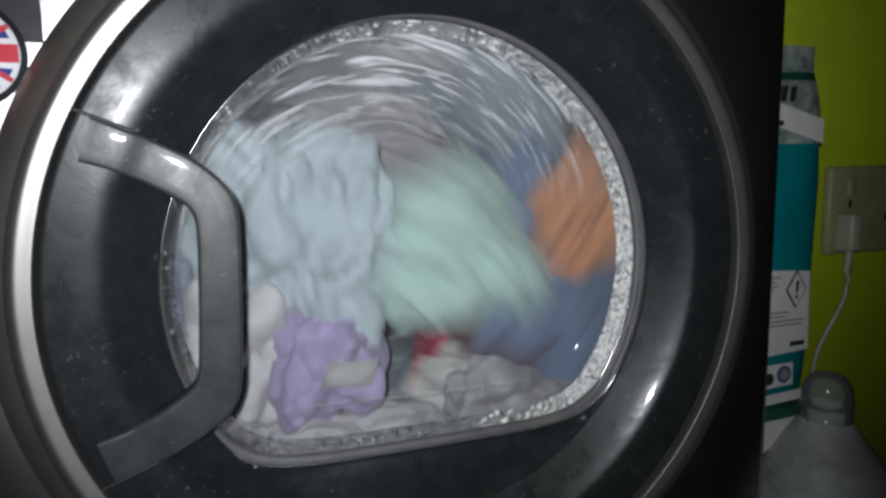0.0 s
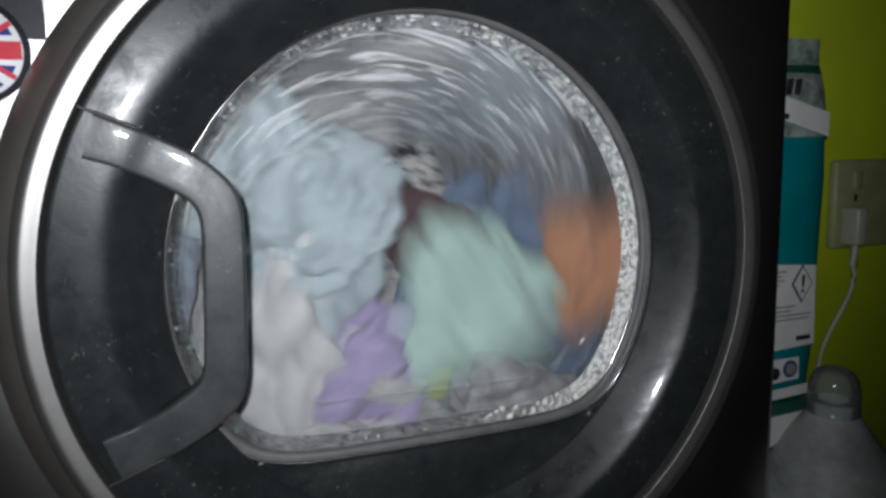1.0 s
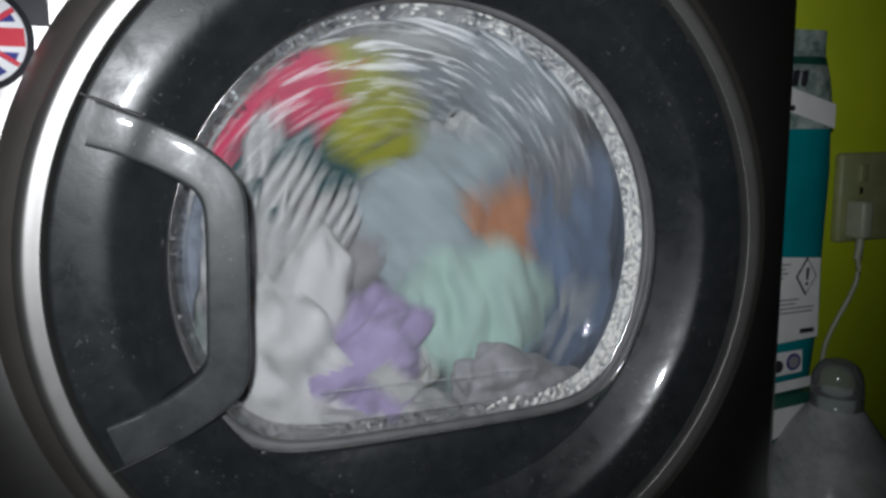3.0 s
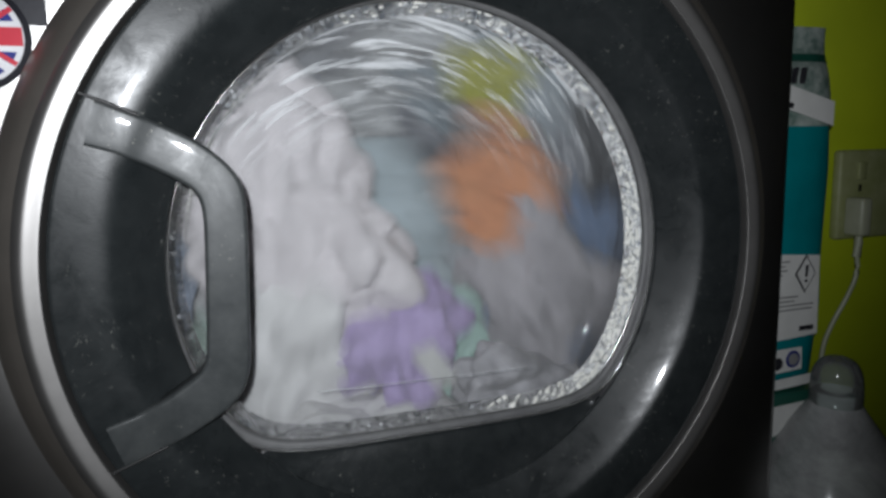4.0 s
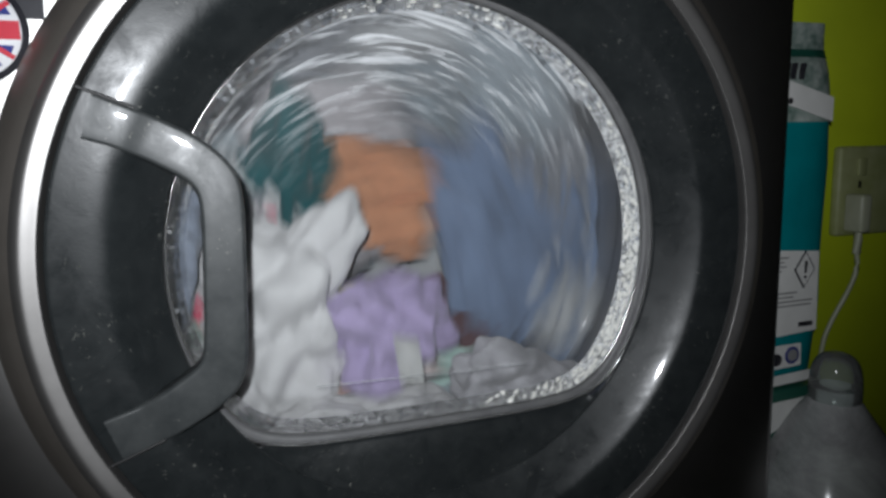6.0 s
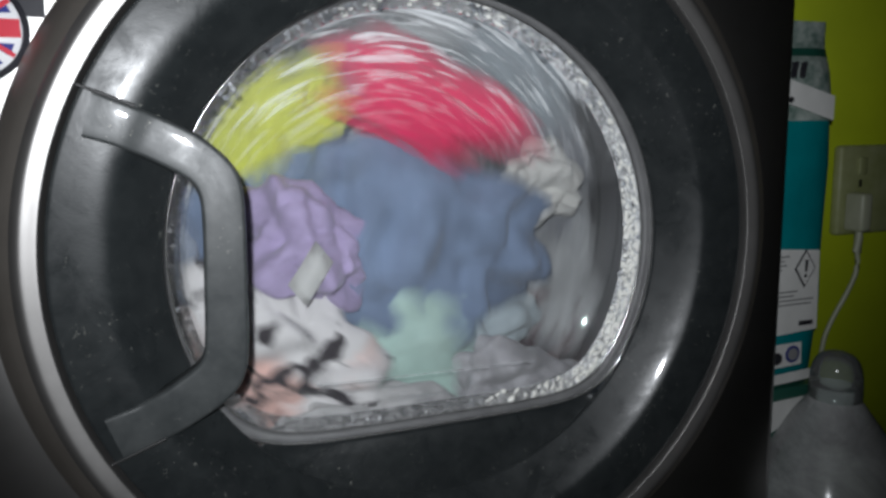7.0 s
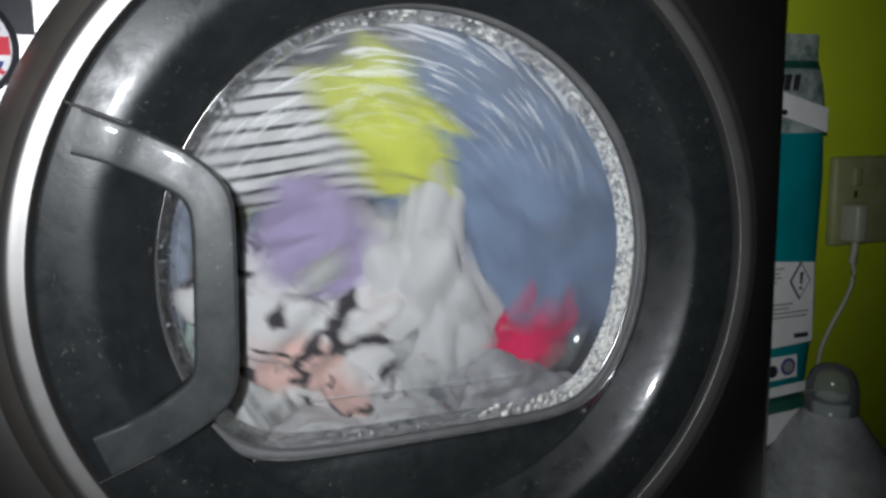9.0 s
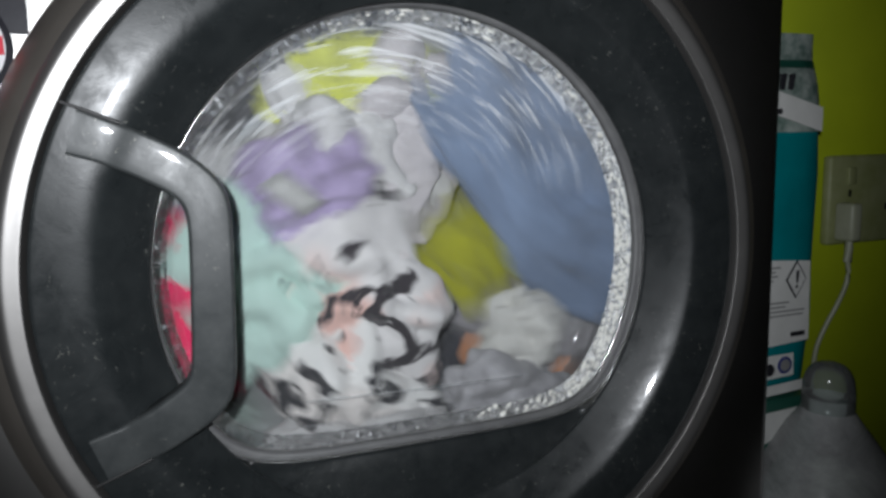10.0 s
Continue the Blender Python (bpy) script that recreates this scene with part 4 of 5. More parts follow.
            (0.4, -0.067, 0.150, -0.035, -124), (0.5, -0.046, 0.150, -0.001, -119), (0.6, -0.027, 0.150, -0.008, -122), (0.7, 0.004, 0.150, -0.042, -137),
            (0.8, 0.077, 0.150, -0.093, -156), (0.9, 0.044, 0.150, -0.146, -144), (1, -0.096, 0.150, -0.095, -120), (1.1, -0.099, 0.150, -0.055, -111),
            (1.2, -0.113, 0.150, -0.039, -106), (1.3, -0.090, 0.150, -0.057, -113), (1.4, -0.070, 0.150, -0.029, -108), (1.5, -0.049, 0.150, -0.000, -103),
            (1.6, -0.019, 0.150, -0.024, -113), (1.7, 0.056, 0.150, -0.063, -157), (1.8, 0.055, 0.150, -0.130, -147), (1.9, -0.045, 0.150, -0.129, -124),
            (2, -0.112, 0.150, -0.084, -110), (2.1, -0.106, 0.150, -0.060, -106), (2.2, -0.071, 0.150, -0.043, -107), (2.3, -0.071, 0.150, -0.034, -104),
            (2.4, -0.092, 0.150, -0.063, -109), (2.5, -0.061, 0.150, -0.020, -100), (2.6, -0.011, 0.150, -0.071, -134), (2.7, 0.031, 0.150, -0.109, -148),
            (2.9, -0.045, 0.150, -0.132, -129), (3.1, -0.103, 0.150, -0.083, -111), (3.3, -0.080, 0.150, -0.024, -99), (3.5, -0.039, 0.150, -0.007, -98),
            (3.7, 0.010, 0.150, -0.096, -142), (3.8, -0.025, 0.150, -0.147, -133), (3.9, -0.071, 0.150, -0.135, -123), (4, -0.093, 0.160, -0.108, -97),
            (4.1, -0.003, 0.150, -0.011, -109), (4.2, 0.023, 0.150, -0.045, -117), (4.3, -0.082, 0.150, -0.067, -75), (4.4, -0.071, 0.150, -0.058, -75),
            (4.5, -0.045, 0.150, -0.030, -105), (4.6, 0.021, 0.150, -0.112, -142), (4.7, 0.009, 0.150, -0.144, -138), (4.8, -0.075, 0.150, -0.122, -119),
            (5, -0.112, 0.190, -0.043, -98), (5.1, -0.032, 0.190, -0.028, -102), (5.2, -0.072, 0.150, -0.080, -106), (5.3, -0.061, 0.150, -0.061, -104),
            (5.4, -0.031, 0.150, -0.085, -118), (5.5, -0.074, 0.150, -0.117, -115), (5.6, -0.074, 0.150, -0.122, -112), (5.7, -0.085, 0.150, -0.131, -111),
            (6, -0.101, 0.150, -0.078, -100), (6.3, -0.068, 0.150, -0.000, -80), (6.5, 0.003, 0.150, -0.005, -96), (6.7, 0.044, 0.150, -0.084, -93),
            (6.85, 0.008, 0.190, -0.136, -79), (7, -0.064, 0.250, -0.146, -64), (7.15, -0.110, 0.250, -0.057, -43), (7.3, -0.092, 0.190, 0.036, -16),
            (7.4, -0.039, 0.190, 0.060, 3), (7.5, 0.014, 0.190, 0.020, 20), (7.6, 0.069, 0.150, -0.066, 64), (7.7, 0.094, 0.190, -0.136, 70),
            (7.85, -0.020, 0.250, -0.177, 93), (8.1, -0.108, 0.250, 0.005, 137), (8.3, -0.052, 0.250, 0.084, 167), (8.4, 0.044, 0.250, 0.129, 195),
            (8.5, 0.172, 0.190, 0.068, 223), (8.6, 0.217, 0.190, -0.053, 242), (8.75, 0.091, 0.250, -0.141, 266), (8.9, -0.057, 0.190, 0.026, 310),
            (9, 0.039, 0.150, -0.060, 235), (9.1, 0.028, 0.150, -0.080, 243), (9.2, 0.027, 0.190, -0.125, 247), (9.35, -0.075, 0.250, -0.080, 277),
            (9.5, 0.109, 0.190, 0.104, 200), (9.6, 0.190, 0.190, -0.009, 225), (9.7, 0.107, 0.190, -0.015, 228), (9.8, 0.024, 0.190, 0.045, 214),
            (10, -0.007, 0.190, 0.078, 190),],
        'shirt': [(0, -0.081, 0.250, -0.154, -76), (0.2, -0.096, 0.190, 0.075, -32), (0.3, -0.078, 0.190, 0.049, -35), (0.4, -0.017, 0.190, 0.020, -32),
            (0.5, 0.059, 0.150, -0.068, 60), (0.6, 0.096, 0.150, -0.100, 59), (0.7, 0.057, 0.150, -0.136, 70), (0.85, -0.039, 0.250, -0.169, 90),
            (1, -0.115, 0.250, -0.075, 114), (1.15, -0.105, 0.190, 0.057, 148), (1.3, -0.040, 0.190, 0.043, 152), (1.4, 0.036, 0.190, 0.001, 168),
            (1.5, 0.100, 0.150, -0.088, 230), (1.6, 0.106, 0.150, -0.106, 232), (1.7, 0.042, 0.150, -0.133, 247), (1.85, -0.071, 0.190, -0.144, 271),
            (2, -0.127, 0.250, -0.046, 295), (2.1, -0.108, 0.190, 0.052, 320), (2.2, -0.073, 0.190, 0.045, 324), (2.3, -0.021, 0.190, 0.010, 322),
            (2.4, 0.032, 0.150, -0.075, 278), (2.5, 0.067, 0.150, -0.112, 242), (2.6, 0.105, 0.150, -0.129, 237), (2.7, 0.018, 0.190, -0.160, 255),
            (2.9, -0.108, 0.250, -0.086, 287), (3.15, -0.102, 0.190, 0.054, 324), (3.3, -0.021, 0.190, 0.019, 327), (3.5, 0.093, 0.150, -0.105, 283),
            (3.7, 0.018, 0.190, -0.161, 302), (3.9, -0.109, 0.250, -0.110, 330), (4.05, -0.110, 0.250, 0.041, 366), (4.2, -0.055, 0.190, 0.072, 384),
            (4.3, 0.035, 0.190, -0.008, 400), (4.4, 0.109, 0.190, -0.121, 419), (4.5, 0.119, 0.150, -0.129, 340), (4.6, 0.109, 0.190, -0.171, 346),
            (4.8, -0.077, 0.250, -0.173, 377), (4.95, -0.119, 0.250, -0.019, 408), (5.1, -0.091, 0.190, 0.044, 427), (5.2, -0.050, 0.190, 0.043, 435),
            (5.3, 0.048, 0.190, -0.000, 451), (5.4, 0.107, 0.150, -0.112, 477), (5.5, 0.113, 0.150, -0.130, 528), (5.6, 0.096, 0.190, -0.171, 535),
            (5.8, -0.077, 0.250, -0.168, 564), (6, -0.118, 0.250, -0.020, 595), (6.2, -0.070, 0.190, 0.058, 622), (6.4, 0.085, 0.190, -0.026, 666),
            (6.6, 0.123, 0.190, -0.138, 683), (6.8, -0.017, 0.250, -0.184, 709), (7.05, -0.118, 0.250, -0.010, 753), (7.2, -0.005, 0.250, 0.088, 797),
            (7.35, 0.137, 0.250, 0.048, 838), (7.5, 0.153, 0.190, -0.022, 780), (7.65, 0.163, 0.250, -0.163, 800), (7.85, -0.068, 0.250, -0.176, 837),
            (8.05, -0.102, 0.250, 0.015, 879), (8.2, 0.136, 0.250, 0.102, 923), (8.3, 0.178, 0.190, 0.036, 937), (8.4, 0.178, 0.190, -0.101, 960),
            (8.5, 0.158, 0.190, -0.073, 974), (8.6, 0.034, 0.250, -0.174, 987), (8.8, -0.110, 0.250, -0.022, 1031), (8.9, -0.109, 0.250, 0.058, 1052),
            (9, -0.078, 0.190, 0.095, 1072), (9.1, 0.001, 0.190, 0.088, 1090), (9.2, 0.044, 0.190, 0.050, 1113), (9.3, 0.132, 0.190, -0.006, 1141),
            (9.4, 0.131, 0.190, -0.113, 1162), (9.55, 0.069, 0.250, -0.173, 1177), (9.8, -0.097, 0.250, -0.078, 1217), (10, -0.088, 0.250, 0.042, 1252),],
        'yellow': [(0, -0.058, 0.250, -0.158, -80), (0.2, -0.118, 0.250, 0.009, -39), (0.4, -0.080, 0.250, 0.141, -8), (0.5, -0.012, 0.250, 0.159, 5),
            (0.6, 0.142, 0.190, 0.114, 36), (0.7, 0.227, 0.190, 0.048, 50), (0.8, 0.213, 0.190, -0.068, 67), (0.95, 0.105, 0.250, -0.177, 89),
            (1.2, -0.104, 0.250, -0.066, 133), (1.4, -0.097, 0.190, 0.126, 177), (1.5, -0.003, 0.250, 0.148, 195), (1.6, 0.146, 0.190, 0.080, 229),
            (1.7, 0.224, 0.190, -0.024, 249), (1.85, 0.133, 0.250, -0.173, 274), (2.1, -0.097, 0.250, -0.108, 318), (2.3, -0.115, 0.250, 0.077, 362),
            (2.4, -0.090, 0.190, 0.101, 375), (2.5, -0.046, 0.150, 0.081, 390), (2.6, 0.082, 0.150, 0.060, 420), (2.7, 0.194, 0.190, -0.045, 447),
            (2.85, 0.148, 0.250, -0.179, 468), (3.1, -0.087, 0.250, -0.124, 509), (3.35, -0.104, 0.190, 0.094, 553), (3.5, 0.017, 0.190, 0.129, 583),
            (3.65, 0.211, 0.250, 0.054, 621), (3.8, 0.164, 0.250, -0.114, 648), (4, -0.017, 0.250, -0.172, 681), (4.2, -0.111, 0.190, -0.019, 722),
            (4.3, -0.078, 0.190, 0.015, 733), (4.4, -0.032, 0.190, -0.004, 730), (4.5, 0.026, 0.150, -0.041, 800), (4.6, 0.049, 0.190, -0.139, 807),
            (4.75, -0.005, 0.250, -0.183, 818), (5, -0.105, 0.250, -0.067, 849), (5.2, -0.096, 0.190, -0.029, 858), (5.3, -0.048, 0.190, -0.021, 856),
            (5.4, 0.022, 0.190, -0.078, 812), (5.5, 0.045, 0.190, -0.109, 810), (5.6, 0.020, 0.190, -0.136, 817), (5.7, -0.021, 0.190, -0.154, 825),
            (5.9, -0.097, 0.250, -0.116, 843), (6.2, -0.097, 0.250, 0.058, 887), (6.5, 0.095, 0.250, 0.112, 931), (6.7, 0.196, 0.250, -0.124, 975),
            (6.85, -0.015, 0.250, -0.127, 1011), (7, -0.103, 0.190, 0.099, 1055), (7.1, 0.029, 0.190, 0.123, 1087), (7.2, 0.160, 0.190, 0.043, 1121),
            (7.3, 0.059, 0.190, -0.004, 1125), (7.4, -0.028, 0.190, 0.054, 1081), (7.5, 0.101, 0.150, -0.070, 1140), (7.6, 0.055, 0.190, -0.156, 1160),
            (7.8, -0.090, 0.250, -0.155, 1187), (7.9, -0.116, 0.250, -0.031, 1212), (8, -0.121, 0.190, 0.066, 1160), (8.1, -0.061, 0.190, 0.065, 1168),
            (8.2, 0.023, 0.190, 0.014, 1184), (8.3, 0.094, 0.190, -0.093, 1227), (8.45, 0.146, 0.250, -0.165, 1229), (8.6, -0.016, 0.250, -0.167, 1255),
            (8.8, -0.106, 0.250, 0.035, 1299), (8.9, -0.063, 0.190, 0.114, 1322), (9, 0.021, 0.150, 0.104, 1310), (9.1, 0.096, 0.150, 0.049, 1342),
            (9.2, 0.144, 0.190, -0.103, 1377), (9.35, 0.068, 0.250, -0.174, 1395), (9.6, -0.097, 0.250, -0.078, 1435), (9.8, -0.091, 0.250, 0.093, 1479),
            (10, -0.015, 0.190, 0.146, 1445),],
        'mustard': [(0, 0.199, 0.250, -0.125, 61), (0.1, 0.088, 0.250, 0.156, 17), (0.2, 0.234, 0.250, 0.025, 47), (0.35, 0.208, 0.250, -0.110, 66),
            (0.6, -0.038, 0.250, -0.162, 107), (0.85, -0.104, 0.330, 0.049, 151), (1, 0.037, 0.420, 0.110, 184), (1.2, 0.211, 0.190, 0.004, 228),
            (1.3, 0.182, 0.190, -0.118, 246), (1.45, 0.161, 0.250, -0.171, 254), (1.7, -0.098, 0.250, -0.118, 298), (1.85, -0.105, 0.330, 0.092, 342),
            (2, 0.213, 0.150, 0.026, 430), (2.1, 0.094, 0.250, 0.122, 405), (2.2, 0.179, 0.190, 0.030, 429), (2.3, 0.215, 0.190, -0.096, 447),
            (2.5, 0.059, 0.250, -0.187, 474), (2.8, -0.115, 0.250, -0.026, 518), (3.1, 0.094, 0.250, 0.136, 562), (3.3, 0.216, 0.190, -0.023, 595),
            (3.5, 0.102, 0.250, -0.188, 626), (3.75, -0.112, 0.250, 0.007, 670), (4, 0.145, 0.250, 0.159, 714), (4.1, 0.226, 0.250, -0.064, 749),
            (4.2, 0.180, 0.250, -0.151, 762), (4.5, -0.082, 0.330, -0.165, 804), (4.8, -0.096, 0.250, 0.082, 848), (5, -0.031, 0.220, 0.103, 893),
            (5.1, 0.153, 0.190, 0.011, 922), (5.2, 0.181, 0.190, -0.106, 941), (5.4, 0.021, 0.250, -0.181, 970), (5.6, 0.235, 0.250, -0.011, 926),
            (5.75, 0.162, 0.250, -0.171, 950), (6, -0.085, 0.250, -0.117, 993), (6.3, -0.061, 0.250, 0.102, 1037), (6.6, 0.228, 0.250, 0.021, 1081),
            (6.8, 0.060, 0.250, -0.195, 1125), (7.1, -0.110, 0.250, 0.035, 1169), (7.3, 0.069, 0.250, 0.128, 1213), (7.4, 0.212, 0.250, 0.084, 1235),
            (7.5, 0.208, 0.150, -0.015, 1249), (7.6, 0.196, 0.250, -0.130, 1265), (7.8, -0.044, 0.250, -0.180, 1303), (8, 0.015, 0.200, 0.088, 1369),
            (8.2, 0.207, 0.190, -0.070, 1435), (8.35, 0.158, 0.250, 0.092, 1409), (8.5, 0.223, 0.190, -0.022, 1430), (8.6, 0.149, 0.250, -0.109, 1445),
            (8.8, -0.083, 0.250, -0.131, 1489), (9, -0.097, 0.250, 0.058, 1533), (9.2, 0.028, 0.250, 0.142, 1572), (9.4, 0.204, 0.190, 0.085, 1603),
            (9.5, 0.196, 0.150, 0.051, 1607), (9.6, 0.174, 0.250, -0.134, 1636), (9.75, -0.017, 0.250, -0.111, 1669), (9.9, 0.024, 0.190, 0.051, 1653),
            (10, 0.094, 0.190, -0.015, 1685),],
        'pink': [(0, 0.111, 0.250, -0.147, 71), (0.1, 0.186, 0.250, 0.144, 27), (0.2, 0.214, 0.250, 0.097, 35), (0.4, 0.225, 0.250, -0.069, 58),
            (0.65, -0.014, 0.250, -0.165, 100), (0.9, -0.110, 0.330, 0.049, 144), (1, -0.006, 0.420, 0.122, 173), (1.2, 0.183, 0.190, 0.122, 212),
            (1.3, 0.234, 0.190, 0.025, 227), (1.4, 0.195, 0.250, -0.131, 249), (1.5, 0.073, 0.420, -0.116, 266), (1.65, -0.065, 0.250, -0.165, 292),
            (2, -0.049, 0.420, 0.085, 349), (2.1, 0.044, 0.250, 0.185, 376), (2.2, 0.179, 0.190, 0.145, 396), (2.3, 0.235, 0.190, -0.004, 418),
            (2.45, 0.158, 0.250, -0.174, 444), (2.8, -0.108, 0.250, -0.086, 488), (3.05, -0.026, 0.250, 0.163, 532), (3.25, 0.223, 0.250, 0.073, 576),
            (3.45, 0.187, 0.250, -0.142, 607), (3.8, -0.106, 0.330, -0.132, 651), (4.1, -0.104, 0.330, 0.086, 695), (4.3, 0.134, 0.250, -0.113, 651),
            (4.5, 0.227, 0.330, -0.008, 630), (4.7, -0.005, 0.250, -0.177, 674), (4.85, -0.097, 0.250, 0.070, 718), (4.92, 0.008, 0.190, 0.151, 749),
            (5, 0.173, 0.150, 0.068, 780), (5.1, 0.218, 0.190, -0.085, 804), (5.25, 0.021, 0.250, -0.181, 838), (5.4, 0.219, 0.250, 0.084, 794),
            (5.5, 0.209, 0.250, -0.108, 820), (5.8, -0.063, 0.250, -0.144, 864), (6.1, -0.112, 0.250, 0.070, 908), (6.35, 0.097, 0.250, 0.171, 952),
            (6.55, 0.233, 0.250, -0.030, 990), (6.75, -0.065, 0.250, -0.158, 1034), (6.85, -0.117, 0.250, 0.080, 1078), (6.9, -0.076, 0.190, 0.138, 1092),
            (7, 0.023, 0.150, 0.115, 1110), (7.1, 0.160, 0.150, -0.022, 1154), (7.2, 0.159, 0.190, -0.157, 1174), (7.35, -0.088, 0.250, -0.157, 1215),
            (7.4, -0.096, 0.250, 0.078, 1259), (7.5, 0.086, 0.150, 0.143, 1280), (7.6, 0.186, 0.150, -0.002, 1313), (7.7, 0.116, 0.250, -0.184, 1344),
            (7.8, -0.121, 0.190, 0.118, 1388), (7.9, -0.034, 0.150, 0.106, 1403), (8, 0.098, 0.150, -0.000, 1495), (8.1, 0.116, 0.150, -0.129, 1521),
            (8.2, -0.068, 0.250, -0.171, 1556), (8.3, -0.121, 0.190, 0.119, 1600), (8.4, -0.012, 0.150, 0.145, 1623), (8.5, 0.077, 0.150, 0.060, 1690),
            (8.6, 0.139, 0.150, -0.120, 1733), (8.7, -0.126, 0.250, -0.079, 1777), (8.8, -0.052, 0.190, 0.148, 1821), (8.9, 0.053, 0.150, 0.060, 1855),
            (9, 0.144, 0.170, -0.101, 1935), (9.1, -0.103, 0.330, -0.097, 1979), (9.2, -0.137, 0.190, 0.057, 2015), (9.3, -0.083, 0.150, 0.108, 2032),
            (9.4, -0.027, 0.150, 0.074, 2055), (9.5, 0.056, 0.150, -0.016, 2072), (9.6, 0.127, 0.150, -0.113, 2082), (9.7, -0.020, 0.190, -0.164, 2112),
            (9.8, -0.110, 0.190, -0.155, 2128), (9.9, -0.163, 0.150, -0.087, 2230), (10, -0.194, 0.150, -0.022, 2245),],
        'teal': [(0, -0.102, 0.250, -0.121, -70), (0.1, -0.112, 0.250, 0.020, -37), (0.2, -0.035, 0.190, 0.069, -8), (0.3, 0.144, 0.190, 0.058, 36),
            (0.4, 0.128, 0.190, -0.083, 66), (0.5, 0.034, 0.190, -0.145, 91), (0.7, -0.062, 0.250, -0.159, 110), (0.9, -0.115, 0.330, -0.132, 120),
            (1.1, -0.114, 0.250, 0.039, 158), (1.2, -0.006, 0.190, 0.053, 171), (1.3, 0.112, 0.190, -0.021, 215), (1.4, 0.020, 0.190, -0.124, 253),
            (1.5, 0.004, 0.200, -0.150, 264), (1.75, -0.105, 0.330, -0.127, 280), (2, -0.086, 0.420, 0.018, 315), (2.2, 0.036, 0.190, 0.063, 366),
            (2.3, 0.110, 0.190, -0.044, 410), (2.4, 0.068, 0.190, -0.148, 434), (2.6, -0.066, 0.250, -0.170, 460), (2.9, -0.114, 0.250, -0.003, 496),
            (3.2, 0.055, 0.250, 0.107, 540), (3.4, 0.164, 0.250, -0.087, 584), (3.7, -0.057, 0.330, -0.193, 628), (4, -0.084, 0.420, 0.050, 672),
            (4.1, -0.004, 0.250, 0.128, 703), (4.2, 0.137, 0.250, 0.116, 732), (4.3, 0.234, 0.250, 0.023, 751), (4.45, 0.192, 0.250, -0.136, 773),
            (4.8, -0.088, 0.250, -0.153, 817), (5.05, -0.096, 0.250, 0.081, 861), (5.2, 0.070, 0.250, 0.131, 904), (5.3, 0.210, 0.190, 0.032, 933),
            (5.4, 0.210, 0.250, -0.106, 953), (5.7, -0.065, 0.250, -0.169, 997), (6.1, -0.096, 0.250, 0.070, 1041), (6.4, 0.212, 0.250, 0.048, 1085),
            (6.7, 0.034, 0.250, -0.184, 1129), (7.1, -0.111, 0.250, 0.012, 1173), (7.3, 0.124, 0.250, 0.122, 1217), (7.4, 0.209, 0.190, 0.058, 1233),
            (7.5, 0.209, 0.150, -0.080, 1253), (7.7, 0.032, 0.250, -0.192, 1286), (8.05, -0.113, 0.250, 0.016, 1330), (8.3, 0.137, 0.250, 0.134, 1374),
            (8.4, 0.226, 0.250, 0.053, 1391), (8.55, 0.206, 0.250, -0.114, 1414), (8.85, -0.083, 0.250, -0.131, 1458), (9.15, -0.077, 0.250, 0.103, 1502),
            (9.3, 0.041, 0.250, 0.142, 1531), (9.4, 0.134, 0.190, 0.075, 1556), (9.5, 0.210, 0.150, -0.035, 1577), (9.65, 0.172, 0.250, -0.160, 1595),
            (9.85, -0.054, 0.250, -0.131, 1634), (10, -0.093, 0.250, -0.020, 1664),],
        'denim': [(0, 0.174, 0.190, -0.062, 80), (0.15, 0.095, 0.250, -0.172, 103), (0.4, -0.099, 0.330, -0.092, 145), (0.6, -0.089, 0.330, 0.106, 189),
            (0.7, -0.048, 0.250, 0.118, 199), (0.8, 0.115, 0.190, 0.096, 238), (0.9, 0.183, 0.190, -0.054, 269), (1, 0.191, 0.250, -0.106, 276),
            (1.15, 0.104, 0.250, -0.178, 293), (1.4, -0.115, 0.330, -0.096, 337), (1.6, -0.097, 0.250, 0.092, 381), (1.7, 0.007, 0.250, 0.112, 408),
            (1.8, 0.112, 0.190, 0.074, 438), (1.9, 0.180, 0.190, -0.010, 458), (2, 0.179, 0.250, -0.152, 478), (2.2, -0.042, 0.250, -0.172, 513),
            (2.45, -0.120, 0.250, -0.008, 553), (2.6, -0.097, 0.250, 0.092, 579), (2.7, -0.041, 0.250, 0.102, 592), (2.85, 0.150, 0.250, 0.057, 636),
            (3, 0.203, 0.250, -0.090, 661), (3.3, -0.066, 0.250, -0.170, 705), (3.6, -0.111, 0.250, 0.036, 749), (3.8, 0.055, 0.250, 0.106, 793),
            (3.9, 0.188, 0.250, 0.035, 822), (4, 0.195, 0.250, -0.118, 844), (4.2, -0.018, 0.250, -0.179, 880), (4.5, -0.118, 0.250, -0.006, 924),
            (4.7, -0.074, 0.250, 0.076, 951), (4.8, 0.039, 0.190, 0.099, 915), (4.9, 0.139, 0.190, 0.035, 945), (5, 0.159, 0.190, -0.086, 980),
            (5.1, 0.082, 0.190, -0.150, 998), (5.3, -0.087, 0.250, -0.153, 1030), (5.55, -0.116, 0.250, 0.015, 1068), (5.7, -0.073, 0.250, 0.086, 1091),
            (5.9, 0.108, 0.250, 0.052, 1135), (6.1, 0.165, 0.250, -0.147, 1172), (6.4, -0.087, 0.250, -0.142, 1216), (6.6, -0.098, 0.250, 0.041, 1260),
            (6.8, -0.027, 0.190, 0.093, 1288), (6.9, 0.050, 0.190, 0.076, 1315), (7, 0.005, 0.180, -0.004, 1270), (7.1, 0.035, 0.190, -0.024, 1295),
